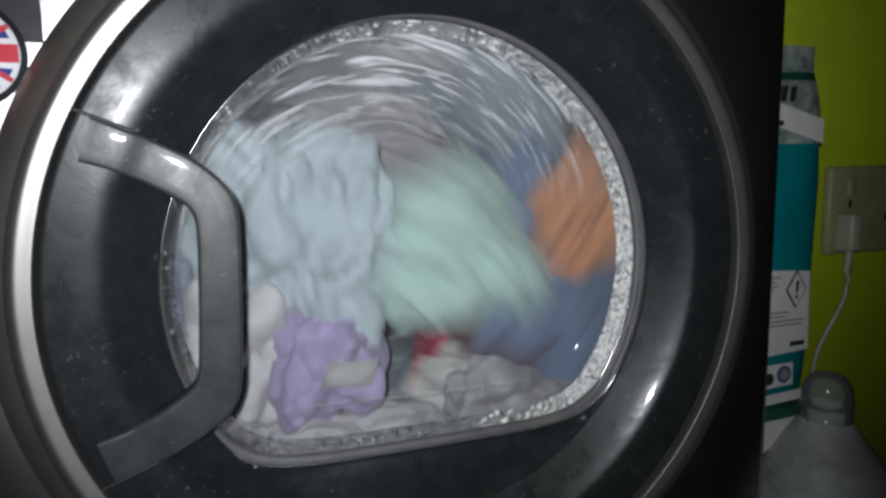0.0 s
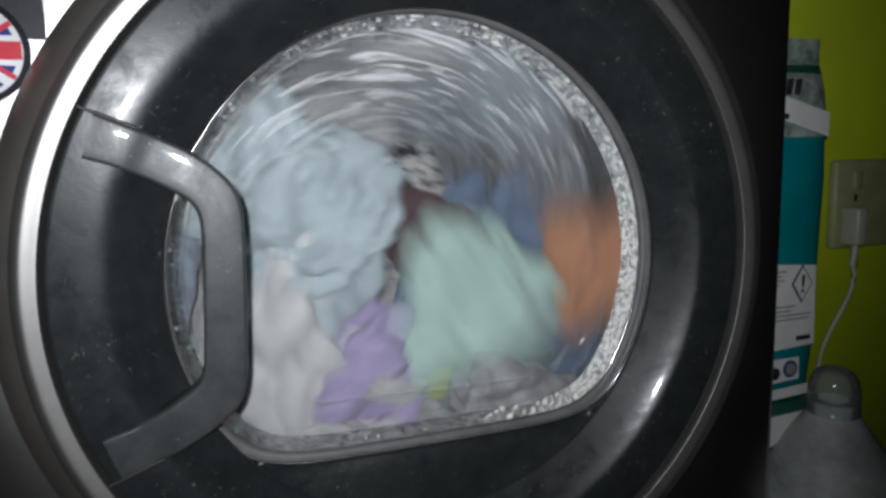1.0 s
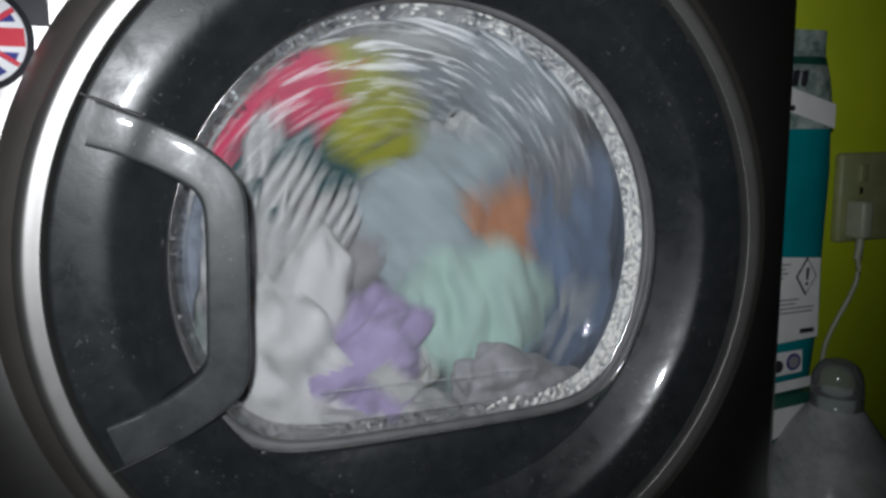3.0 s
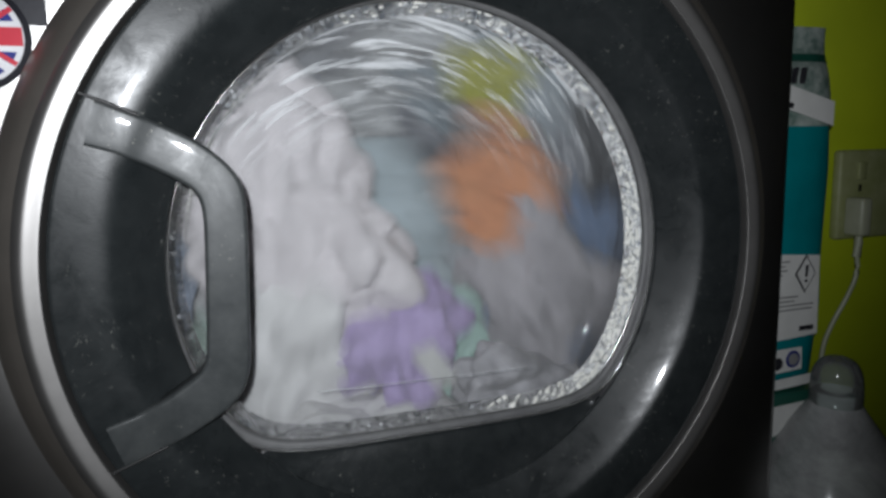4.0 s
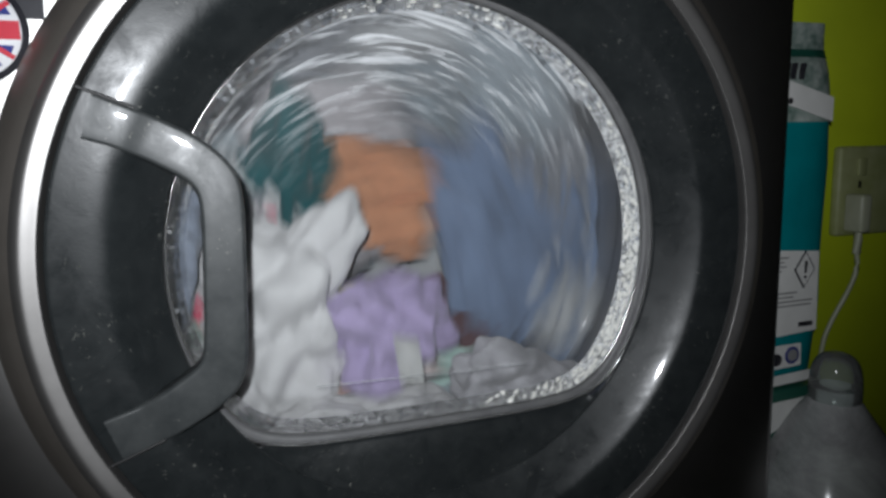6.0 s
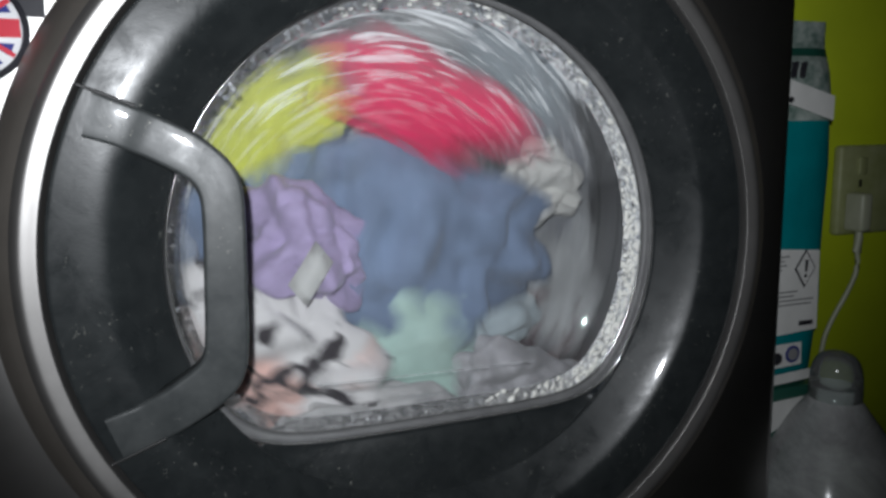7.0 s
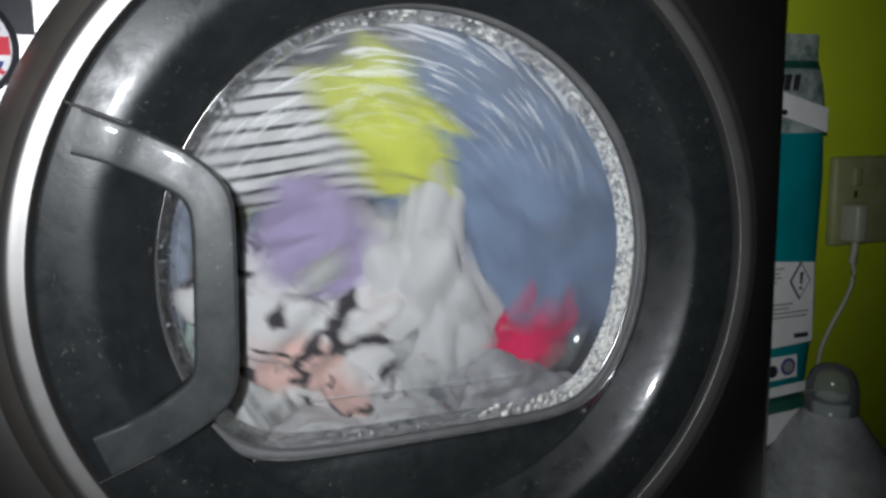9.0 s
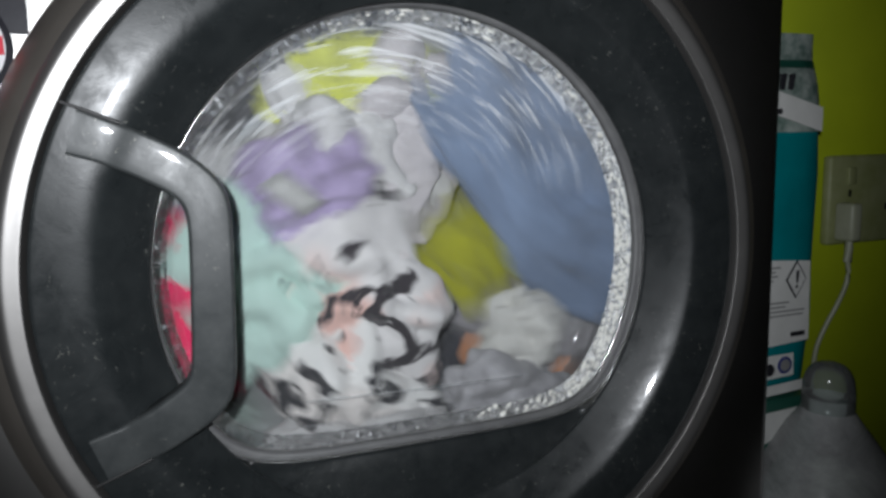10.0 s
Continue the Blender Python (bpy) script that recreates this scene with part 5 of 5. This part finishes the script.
            (7.2, 0.028, 0.190, -0.064, 1313), (7.3, 0.069, 0.190, -0.122, 1309), (7.4, -0.071, 0.190, -0.151, 1339), (7.55, -0.124, 0.250, -0.093, 1355),
            (7.7, -0.090, 0.190, 0.073, 1396), (7.8, -0.029, 0.190, 0.061, 1410), (7.9, 0.046, 0.190, 0.037, 1460), (8, 0.030, 0.180, -0.007, 1482),
            (8.1, 0.048, 0.190, -0.068, 1503), (8.2, 0.042, 0.190, -0.101, 1510), (8.3, 0.005, 0.190, -0.153, 1521), (8.45, -0.109, 0.250, -0.107, 1547),
            (8.6, -0.120, 0.250, 0.034, 1580), (8.7, -0.071, 0.250, 0.094, 1601), (8.8, 0.047, 0.250, 0.093, 1636), (8.9, 0.117, 0.190, 0.074, 1653),
            (9, 0.159, 0.150, 0.046, 1678), (9.1, 0.214, 0.190, -0.097, 1700), (9.25, 0.067, 0.250, -0.174, 1725), (9.5, -0.108, 0.250, -0.076, 1766),
            (9.7, -0.075, 0.250, 0.081, 1810), (9.8, 0.079, 0.250, 0.107, 1854), (9.9, 0.123, 0.190, 0.097, 1862), (10, 0.170, 0.150, 0.046, 1850),],
        'orange': [(0, 0.208, 0.150, 0.030, 80), (0.1, 0.212, 0.250, -0.101, 99), (0.3, -0.012, 0.250, -0.165, 136), (0.6, -0.111, 0.250, -0.016, 179),
            (0.8, -0.002, 0.250, 0.129, 223), (0.9, 0.090, 0.190, 0.113, 245), (1, 0.211, 0.150, -0.033, 278), (1.1, 0.192, 0.250, -0.135, 292),
            (1.35, -0.064, 0.250, -0.162, 334), (1.6, -0.115, 0.250, 0.053, 378), (1.8, -0.100, 0.190, 0.094, 389), (1.9, 0.004, 0.190, 0.081, 416),
            (2, 0.113, 0.190, 0.013, 460), (2.1, 0.180, 0.190, -0.122, 480), (2.3, -0.017, 0.250, -0.175, 514), (2.6, -0.120, 0.250, -0.014, 556),
            (2.8, -0.030, 0.250, 0.091, 600), (3, 0.127, 0.250, -0.018, 644), (3.2, 0.102, 0.250, -0.174, 672), (3.55, -0.114, 0.250, -0.015, 716),
            (3.8, -0.112, 0.250, 0.091, 741), (3.9, -0.039, 0.190, 0.067, 753), (4, 0.126, 0.190, 0.048, 797), (4.1, 0.198, 0.190, -0.127, 822),
            (4.25, 0.059, 0.250, -0.190, 844), (4.6, -0.128, 0.250, -0.064, 888), (4.8, -0.121, 0.190, 0.041, 913), (4.9, -0.059, 0.190, 0.085, 933),
            (5, 0.067, 0.150, 0.058, 977), (5.1, 0.159, 0.190, -0.104, 1013), (5.3, -0.004, 0.250, -0.184, 1045), (5.8, -0.111, 0.250, 0.003, 1089),
            (6.2, 0.137, 0.250, 0.038, 1133), (6.5, 0.021, 0.250, -0.189, 1177), (7, -0.120, 0.330, -0.071, 1214), (7.5, 0.077, 0.330, 0.047, 1258),
            (8, 0.179, 0.330, -0.141, 1296), (8.5, -0.092, 0.330, -0.103, 1340), (9, 0.056, 0.330, 0.091, 1384), (9.4, 0.209, 0.330, -0.107, 1428),
            (9.6, 0.078, 0.250, 0.101, 1384), (9.7, 0.105, 0.250, 0.083, 1392), (9.8, 0.220, 0.250, -0.084, 1425), (10, 0.183, 0.250, -0.147, 1435),],
        'print': [(0, 0.002, 0.330, 0.074, 1), (0.4, 0.189, 0.330, -0.017, 45), (0.8, 0.044, 0.330, -0.165, 83), (1.2, -0.109, 0.330, -0.004, 127),
            (1.6, 0.092, 0.330, 0.091, 171), (2, 0.183, 0.330, -0.100, 212), (2.5, -0.081, 0.330, -0.134, 256), (3, -0.083, 0.330, 0.043, 300),
            (3.4, 0.167, 0.330, -0.030, 344), (3.8, -0.081, 0.330, -0.149, 388), (4.2, -0.107, 0.330, 0.036, 432), (4.35, -0.028, 0.250, 0.105, 463),
            (4.5, 0.120, 0.190, 0.014, 507), (4.6, 0.166, 0.190, -0.018, 524), (4.7, 0.181, 0.190, -0.112, 538), (4.8, 0.073, 0.250, -0.188, 558),
            (5.05, -0.107, 0.250, -0.091, 597), (5.2, -0.121, 0.250, 0.026, 626), (5.3, -0.089, 0.190, 0.070, 640), (5.4, -0.039, 0.190, 0.058, 651),
            (5.5, 0.080, 0.180, -0.007, 655), (5.6, 0.084, 0.190, -0.060, 699), (5.7, 0.097, 0.190, -0.116, 707), (5.85, 0.043, 0.190, -0.157, 721),
            (6.05, -0.100, 0.190, -0.110, 752), (6.3, -0.120, 0.190, -0.012, 775), (6.45, -0.030, 0.190, 0.025, 785), (6.6, 0.045, 0.190, -0.093, 741),
            (6.8, -0.055, 0.150, -0.132, 767), (6.9, -0.075, 0.150, -0.129, 771), (7, -0.103, 0.150, -0.109, 779), (7.1, -0.116, 0.150, -0.088, 784),
            (7.2, -0.099, 0.150, -0.039, 792), (7.3, -0.079, 0.150, -0.021, 796), (7.4, -0.058, 0.150, -0.013, 796), (7.5, -0.040, 0.150, -0.046, 776),
            (7.6, -0.031, 0.150, -0.072, 767), (7.7, -0.034, 0.150, -0.108, 763), (7.8, -0.014, 0.150, -0.132, 757), (7.9, -0.031, 0.150, -0.123, 762),
            (8, -0.057, 0.150, -0.113, 768), (8.1, -0.076, 0.150, -0.104, 774), (8.2, -0.090, 0.150, -0.091, 778), (8.3, -0.103, 0.150, -0.078, 783),
            (8.4, -0.080, 0.150, -0.023, 794), (8.5, -0.071, 0.150, -0.043, 786), (8.6, -0.040, 0.150, -0.055, 774), (8.7, -0.025, 0.150, -0.077, 763),
            (8.8, -0.029, 0.150, -0.087, 764), (8.9, -0.048, 0.150, -0.084, 770), (9, -0.071, 0.150, -0.075, 750), (9.1, -0.080, 0.150, -0.063, 754),
            (9.2, -0.071, 0.150, -0.079, 749), (9.3, -0.056, 0.150, -0.086, 744), (9.4, -0.074, 0.150, -0.058, 755), (9.5, -0.063, 0.150, -0.058, 752),
            (9.6, -0.083, 0.150, -0.057, 757), (9.7, -0.063, 0.150, -0.064, 751), (9.8, -0.053, 0.150, -0.060, 749), (10, -0.031, 0.150, -0.037, 790),],
        'spotted': [(0, -0.085, 0.330, -0.133, -74), (0.5, -0.107, 0.330, 0.012, -39), (1, 0.092, 0.330, -0.015, -83), (1.5, 0.179, 0.330, -0.153, -65),
            (2, -0.057, 0.330, -0.176, -28), (2.5, -0.109, 0.330, 0.038, 16), (3, 0.120, 0.330, 0.057, 60), (3.5, 0.115, 0.330, -0.187, 104),
            (4, -0.104, 0.330, -0.106, 146), (4.35, -0.086, 0.250, 0.072, 190), (4.5, 0.071, 0.220, 0.107, 227), (4.65, 0.150, 0.250, -0.024, 271),
            (4.8, 0.118, 0.250, -0.167, 296), (5.1, -0.098, 0.250, -0.128, 336), (5.25, -0.097, 0.250, 0.059, 380), (5.4, -0.074, 0.250, 0.064, 385),
            (5.5, -0.014, 0.180, 0.052, 379), (5.6, 0.012, 0.190, -0.043, 363), (5.7, 0.083, 0.190, -0.132, 354), (5.9, -0.017, 0.250, -0.183, 374),
            (6.2, -0.115, 0.250, -0.043, 409), (6.5, 0.030, 0.250, 0.054, 453), (6.7, 0.090, 0.250, -0.112, 497), (6.8, 0.043, 0.190, -0.153, 510),
            (7, -0.072, 0.190, -0.155, 532), (7.15, -0.111, 0.190, -0.030, 560), (7.25, -0.092, 0.190, 0.026, 577), (7.35, -0.035, 0.190, -0.087, 533),
            (7.5, -0.048, 0.190, -0.120, 533), (7.7, -0.071, 0.190, -0.127, 537), (8, -0.106, 0.190, -0.142, 541), (8.2, -0.119, 0.190, -0.115, 546),
            (8.35, -0.106, 0.190, -0.007, 568), (8.5, -0.046, 0.170, 0.080, 592), (8.6, 0.047, 0.190, -0.016, 608), (8.7, 0.097, 0.190, -0.137, 628),
            (8.85, 0.011, 0.190, -0.154, 645), (9, -0.095, 0.190, -0.110, 670), (9.2, -0.104, 0.190, -0.022, 690), (9.3, -0.090, 0.190, 0.030, 707),
            (9.4, -0.063, 0.190, 0.039, 714), (9.5, -0.015, 0.170, 0.030, 716), (9.6, 0.043, 0.190, -0.033, 732), (9.7, 0.051, 0.150, -0.104, 746),
            (9.8, 0.017, 0.150, -0.133, 757), (10, -0.045, 0.150, -0.113, 773),],
        'grey': [(0, 0.035, 0.250, 0.043, 20), (0.1, 0.172, 0.250, -0.060, 58), (0.3, 0.093, 0.250, -0.172, 81), (0.5, 0.155, 0.190, -0.002, 48),
            (0.65, 0.168, 0.250, -0.102, 65), (0.85, -0.062, 0.250, -0.153, 109), (1.05, -0.105, 0.250, 0.005, 148), (1.2, -0.005, 0.250, 0.069, 192),
            (1.35, 0.182, 0.250, -0.014, 236), (1.5, 0.181, 0.190, -0.014, 236), (1.65, 0.164, 0.250, -0.134, 255), (1.9, -0.065, 0.250, -0.160, 295),
            (2.15, -0.113, 0.250, 0.010, 335), (2.35, 0.065, 0.250, 0.036, 379), (2.5, 0.137, 0.190, -0.077, 411), (2.65, 0.163, 0.250, -0.167, 420),
            (2.9, -0.088, 0.250, -0.136, 463), (3.2, -0.054, 0.250, 0.062, 507), (3.5, 0.165, 0.250, -0.021, 551), (3.75, 0.020, 0.250, -0.177, 592),
            (3.9, -0.063, 0.190, 0.021, 636), (4, 0.166, 0.190, -0.064, 592), (4.15, 0.148, 0.250, -0.154, 606), (4.35, -0.010, 0.250, -0.013, 622),
            (4.5, 0.134, 0.250, -0.074, 578), (4.7, 0.021, 0.250, -0.174, 608), (5, -0.104, 0.190, -0.007, 652), (5.15, 0.003, 0.250, -0.016, 636),
            (5.3, 0.124, 0.190, -0.100, 613), (5.4, 0.138, 0.190, -0.077, 608), (5.5, 0.181, 0.190, -0.069, 604), (5.7, 0.034, 0.250, -0.190, 636),
            (6, -0.103, 0.250, -0.032, 680), (6.3, 0.068, 0.250, 0.065, 724), (6.6, 0.149, 0.250, -0.145, 768), (6.9, -0.087, 0.250, -0.143, 810),
            (7.2, -0.110, 0.250, 0.023, 849), (7.4, 0.108, 0.250, 0.036, 893), (7.5, 0.181, 0.250, 0.020, 900), (7.6, 0.110, 0.190, -0.078, 923),
            (7.8, 0.019, 0.250, -0.170, 949), (8.1, -0.088, 0.250, 0.060, 993), (8.3, 0.133, 0.250, -0.021, 1037), (8.5, 0.163, 0.250, -0.112, 1051),
            (8.8, -0.058, 0.250, -0.086, 1095), (8.9, -0.050, 0.250, 0.033, 1111), (9.05, 0.130, 0.190, -0.089, 1067), (9.2, 0.145, 0.190, -0.042, 1057),
            (9.4, 0.159, 0.250, -0.065, 1061), (9.5, 0.222, 0.250, -0.004, 1049), (9.65, 0.210, 0.250, -0.106, 1063), (9.8, 0.106, 0.190, -0.050, 1063),
            (10, 0.210, 0.250, -0.106, 1063),],
        'plum': [(0, 0.124, 0.190, -0.106, 65), (0.15, 0.027, 0.250, -0.169, 87), (0.4, -0.102, 0.250, -0.062, 125), (0.7, -0.026, 0.250, 0.095, 169),
            (0.85, 0.068, 0.250, -0.004, 213), (1, 0.068, 0.250, -0.005, 213), (1.15, 0.194, 0.250, -0.133, 230), (1.35, 0.197, 0.250, 0.044, 204),
            (1.5, 0.022, 0.250, -0.156, 248), (1.75, 0.025, 0.190, 0.033, 232), (1.85, 0.137, 0.190, -0.092, 276), (2, 0.060, 0.250, -0.178, 296),
            (2.4, -0.101, 0.250, -0.171, 324), (2.7, -0.009, 0.250, 0.044, 340), (2.9, 0.164, 0.250, -0.086, 384), (3.2, -0.065, 0.250, -0.152, 428),
            (3.6, -0.054, 0.250, 0.062, 472), (3.8, 0.211, 0.250, -0.078, 516), (4, 0.102, 0.250, -0.175, 537), (4.3, 0.149, 0.250, -0.075, 519),
            (4.5, 0.196, 0.250, -0.013, 507), (4.7, -0.042, 0.250, 0.047, 463), (4.8, 0.196, 0.250, -0.002, 507), (4.95, 0.134, 0.250, -0.177, 535),
            (5.3, -0.094, 0.250, -0.080, 579), (5.5, -0.038, 0.200, 0.042, 550), (5.6, 0.095, 0.250, 0.077, 535), (5.9, 0.134, 0.250, -0.143, 579),
            (6.3, -0.103, 0.250, -0.033, 623), (6.6, 0.122, 0.250, 0.051, 667), (6.8, 0.197, 0.250, 0.074, 669), (6.95, 0.212, 0.250, -0.071, 690),
            (7.2, -0.004, 0.250, -0.181, 730), (7.5, -0.113, 0.250, -0.012, 774), (7.8, 0.194, 0.250, -0.051, 730), (8, 0.030, 0.250, -0.182, 766),
            (8.4, 0.105, 0.250, 0.008, 722), (8.6, 0.211, 0.250, -0.089, 737), (8.8, -0.061, 0.250, -0.147, 781), (9.2, -0.018, 0.250, -0.087, 775),
            (9.6, 0.146, 0.190, -0.115, 740), (9.75, 0.030, 0.250, -0.168, 763), (10, -0.087, 0.250, -0.103, 791),],
        'socks': [(0, 0.075, 0.190, -0.155, 77), (0.3, -0.086, 0.190, -0.106, 113), (0.5, -0.115, 0.250, -0.073, 123), (0.7, -0.007, 0.250, -0.011, 118),
            (0.9, -0.014, 0.190, -0.152, 102), (1, -0.100, 0.190, -0.129, 120), (1.2, -0.046, 0.190, -0.103, 113), (1.5, -0.113, 0.190, -0.136, 121),
            (1.8, 0.137, 0.190, -0.153, 77), (2, -0.071, 0.250, -0.050, 121), (2.2, 0.056, 0.190, -0.086, 77), (2.5, -0.050, 0.190, -0.151, 106),
            (3, 0.007, 0.190, -0.135, 94), (3.5, -0.086, 0.250, -0.112, 116), (3.8, 0.067, 0.190, -0.162, 83), (4, -0.100, 0.190, -0.095, 121),
            (4.2, 0.083, 0.190, -0.093, 77), (4.5, -0.060, 0.150, -0.128, 114), (4.8, -0.072, 0.190, -0.158, 114), (5, -0.110, 0.190, -0.097, 127),
            (5.2, 0.096, 0.190, -0.122, 83), (5.5, 0.008, 0.190, -0.146, 102), (5.8, 0.008, 0.190, -0.147, 102), (6.3, -0.064, 0.250, -0.145, 117),
            (6.8, 0.098, 0.190, -0.028, 73), (7, 0.174, 0.190, 0.032, 59), (7.2, -0.017, 0.250, -0.192, 103), (7.5, 0.057, 0.190, -0.097, 83),
            (7.7, 0.095, 0.190, -0.100, 76), (8, -0.008, 0.250, 0.079, 32), (8.1, 0.122, 0.190, -0.004, 76), (8.4, 0.069, 0.250, 0.135, 40),
            (8.5, 0.152, 0.150, 0.045, 67), (8.7, 0.121, 0.250, -0.092, 95), (8.8, 0.109, 0.190, 0.062, 58), (8.9, 0.185, 0.190, -0.071, 86),
            (9, 0.089, 0.190, -0.085, 99), (9.2, 0.173, 0.250, -0.028, 80), (9.4, 0.005, 0.250, -0.139, 123), (9.5, 0.089, 0.160, 0.102, 79),
            (9.6, 0.205, 0.190, 0.002, 96), (9.8, 0.091, 0.190, -0.108, 123), (10, 0.135, 0.150, -0.098, 116),],
        'dress': [(0, 0.064, 0.360, 0.072, 0), (0.2, 0.132, 0.360, -0.121, 40), (0.3, -0.118, 0.300, -0.084, 80), (0.4, -0.098, 0.220, 0.032, 107),
            (0.5, -0.082, 0.155, 0.016, 116), (0.6, -0.050, 0.155, 0.024, 123), (0.7, 0.045, 0.250, 0.071, 159), (0.85, 0.182, 0.300, -0.145, 199),
            (1.1, -0.091, 0.360, -0.166, 239), (1.3, -0.127, 0.300, -0.000, 270), (1.4, -0.099, 0.200, -0.003, 278), (1.5, -0.077, 0.155, 0.016, 287),
            (1.6, -0.017, 0.155, 0.012, 301), (1.7, 0.146, 0.220, 0.044, 341), (1.85, 0.233, 0.330, -0.180, 369), (2.1, -0.061, 0.360, -0.200, 403),
            (2.3, -0.118, 0.300, -0.008, 438), (2.4, -0.085, 0.210, -0.009, 440), (2.5, -0.064, 0.190, -0.010, 444), (2.6, -0.022, 0.155, -0.037, 410),
            (2.7, 0.024, 0.155, -0.085, 387), (2.9, -0.027, 0.360, -0.215, 398), (3.2, -0.120, 0.360, -0.070, 425), (3.5, -0.043, 0.330, 0.092, 465),
            (3.7, 0.119, 0.330, 0.021, 505), (3.85, -0.093, 0.300, -0.100, 545), (4, -0.083, 0.155, 0.033, 579), (4.1, -0.036, 0.155, -0.001, 568),
            (4.2, 0.035, 0.155, -0.058, 528), (4.3, 0.005, 0.200, -0.111, 542), (4.5, -0.083, 0.360, -0.218, 553), (4.8, -0.123, 0.360, -0.040, 579),
            (4.9, -0.106, 0.250, 0.003, 589), (5, -0.091, 0.155, 0.039, 600), (5.1, -0.012, 0.155, 0.019, 617), (5.2, 0.078, 0.155, -0.087, 657),
            (5.3, 0.105, 0.250, -0.150, 661), (5.5, -0.027, 0.360, -0.227, 682), (5.8, -0.116, 0.360, -0.021, 718), (6.1, 0.058, 0.360, 0.086, 758),
            (6.4, 0.206, 0.360, -0.151, 798), (6.8, -0.054, 0.360, -0.211, 832), (7.1, -0.122, 0.360, -0.023, 865), (7.3, -0.097, 0.250, 0.056, 885),
            (7.4, -0.080, 0.180, 0.076, 892), (7.5, -0.026, 0.170, 0.061, 904), (7.6, 0.037, 0.180, -0.046, 944), (7.75, 0.102, 0.300, -0.184, 948),
            (8, -0.059, 0.360, -0.215, 971), (8.3, -0.116, 0.360, -0.003, 1007), (8.6, -0.076, 0.330, 0.127, 1038), (8.8, 0.023, 0.250, 0.105, 1059),
            (8.9, -0.018, 0.170, 0.046, 1043), (9, 0.064, 0.190, -0.048, 1083), (9.15, 0.040, 0.300, -0.167, 1102), (9.4, -0.097, 0.360, -0.075, 1135),
            (9.6, -0.085, 0.300, 0.052, 1170), (9.7, -0.082, 0.220, 0.022, 1162), (9.8, -0.026, 0.180, 0.069, 1189), (10, -0.018, 0.190, 0.073, 1192),],
        'blouse': [(0, -0.079, 0.150, 0.027, 20), (0.1, -0.052, 0.150, -0.006, 7), (0.2, 0.044, 0.150, -0.044, -33), (0.3, 0.078, 0.150, -0.079, -32),
            (0.4, 0.026, 0.180, -0.129, -16), (0.5, -0.017, 0.170, -0.134, -6), (0.6, -0.111, 0.170, -0.119, 11), (0.7, -0.100, 0.170, -0.110, 11),
            (0.8, -0.077, 0.180, -0.069, 14), (0.9, -0.091, 0.150, 0.006, 37), (1, -0.082, 0.150, 0.034, 46), (1.1, -0.027, 0.150, 0.010, 46),
            (1.2, 0.019, 0.150, -0.027, 6), (1.3, 0.022, 0.150, -0.079, 15), (1.4, -0.056, 0.170, -0.120, 36), (1.5, -0.072, 0.170, -0.125, 38),
            (1.6, -0.072, 0.170, -0.119, 39), (1.7, -0.083, 0.190, -0.069, 48), (1.8, -0.100, 0.190, -0.090, 47), (1.9, -0.096, 0.150, 0.000, 68),
            (2, -0.084, 0.150, 0.033, 79), (2.1, -0.008, 0.150, 0.014, 99), (2.2, 0.064, 0.150, -0.059, 139), (2.3, 0.009, 0.200, -0.143, 160),
            (2.45, -0.066, 0.250, -0.169, 173), (2.6, -0.113, 0.250, -0.085, 189), (2.7, -0.100, 0.250, 0.047, 220), (2.9, -0.009, 0.250, 0.044, 247),
            (3.1, 0.102, 0.250, -0.081, 287), (3.4, -0.066, 0.250, -0.171, 323), (3.7, -0.114, 0.250, -0.109, 336), (3.8, -0.117, 0.200, -0.118, 335),
            (3.9, -0.119, 0.180, -0.018, 353), (4, -0.009, 0.250, 0.001, 360), (4.1, 0.116, 0.250, -0.058, 320), (4.3, -0.022, 0.300, -0.197, 355),
            (4.6, -0.113, 0.250, -0.089, 378), (4.7, -0.097, 0.250, -0.026, 390), (4.8, -0.117, 0.190, -0.037, 388), (4.9, -0.096, 0.170, -0.010, 394),
            (5, -0.015, 0.220, -0.011, 379), (5.1, 0.064, 0.250, -0.051, 339), (5.3, -0.003, 0.330, -0.213, 365), (5.6, -0.124, 0.360, -0.143, 385),
            (5.7, -0.115, 0.250, -0.138, 384), (6, -0.110, 0.330, -0.018, 405), (6.3, 0.055, 0.300, 0.053, 445), (6.6, 0.123, 0.250, -0.116, 485),
            (6.8, 0.018, 0.170, -0.020, 486), (6.9, 0.033, 0.190, -0.092, 498), (7, 0.059, 0.220, -0.133, 496), (7.2, -0.099, 0.250, -0.143, 525),
            (7.3, -0.119, 0.330, -0.059, 540), (7.6, -0.098, 0.250, 0.056, 568), (7.7, 0.007, 0.200, -0.010, 528), (7.8, 0.024, 0.200, -0.047, 532),
            (8, -0.007, 0.330, -0.212, 547), (8.4, -0.116, 0.330, 0.002, 587), (8.6, -0.086, 0.250, 0.055, 602), (8.7, -0.050, 0.180, -0.007, 582),
            (8.8, 0.079, 0.300, -0.139, 542), (9.1, -0.061, 0.360, -0.201, 566), (9.4, -0.099, 0.360, -0.008, 600), (9.6, -0.086, 0.250, 0.091, 626),
            (9.7, -0.020, 0.250, 0.068, 639), (9.8, 0.065, 0.250, 0.066, 670), (10, 0.217, 0.360, -0.137, 708),],
    }
    for key, rows in TRACKS.items():
        walk(LAUNDRY[key], [(t, pose(x, y, H + z, 0, a, 0)) for t, x, y, z, a in rows])


motions()
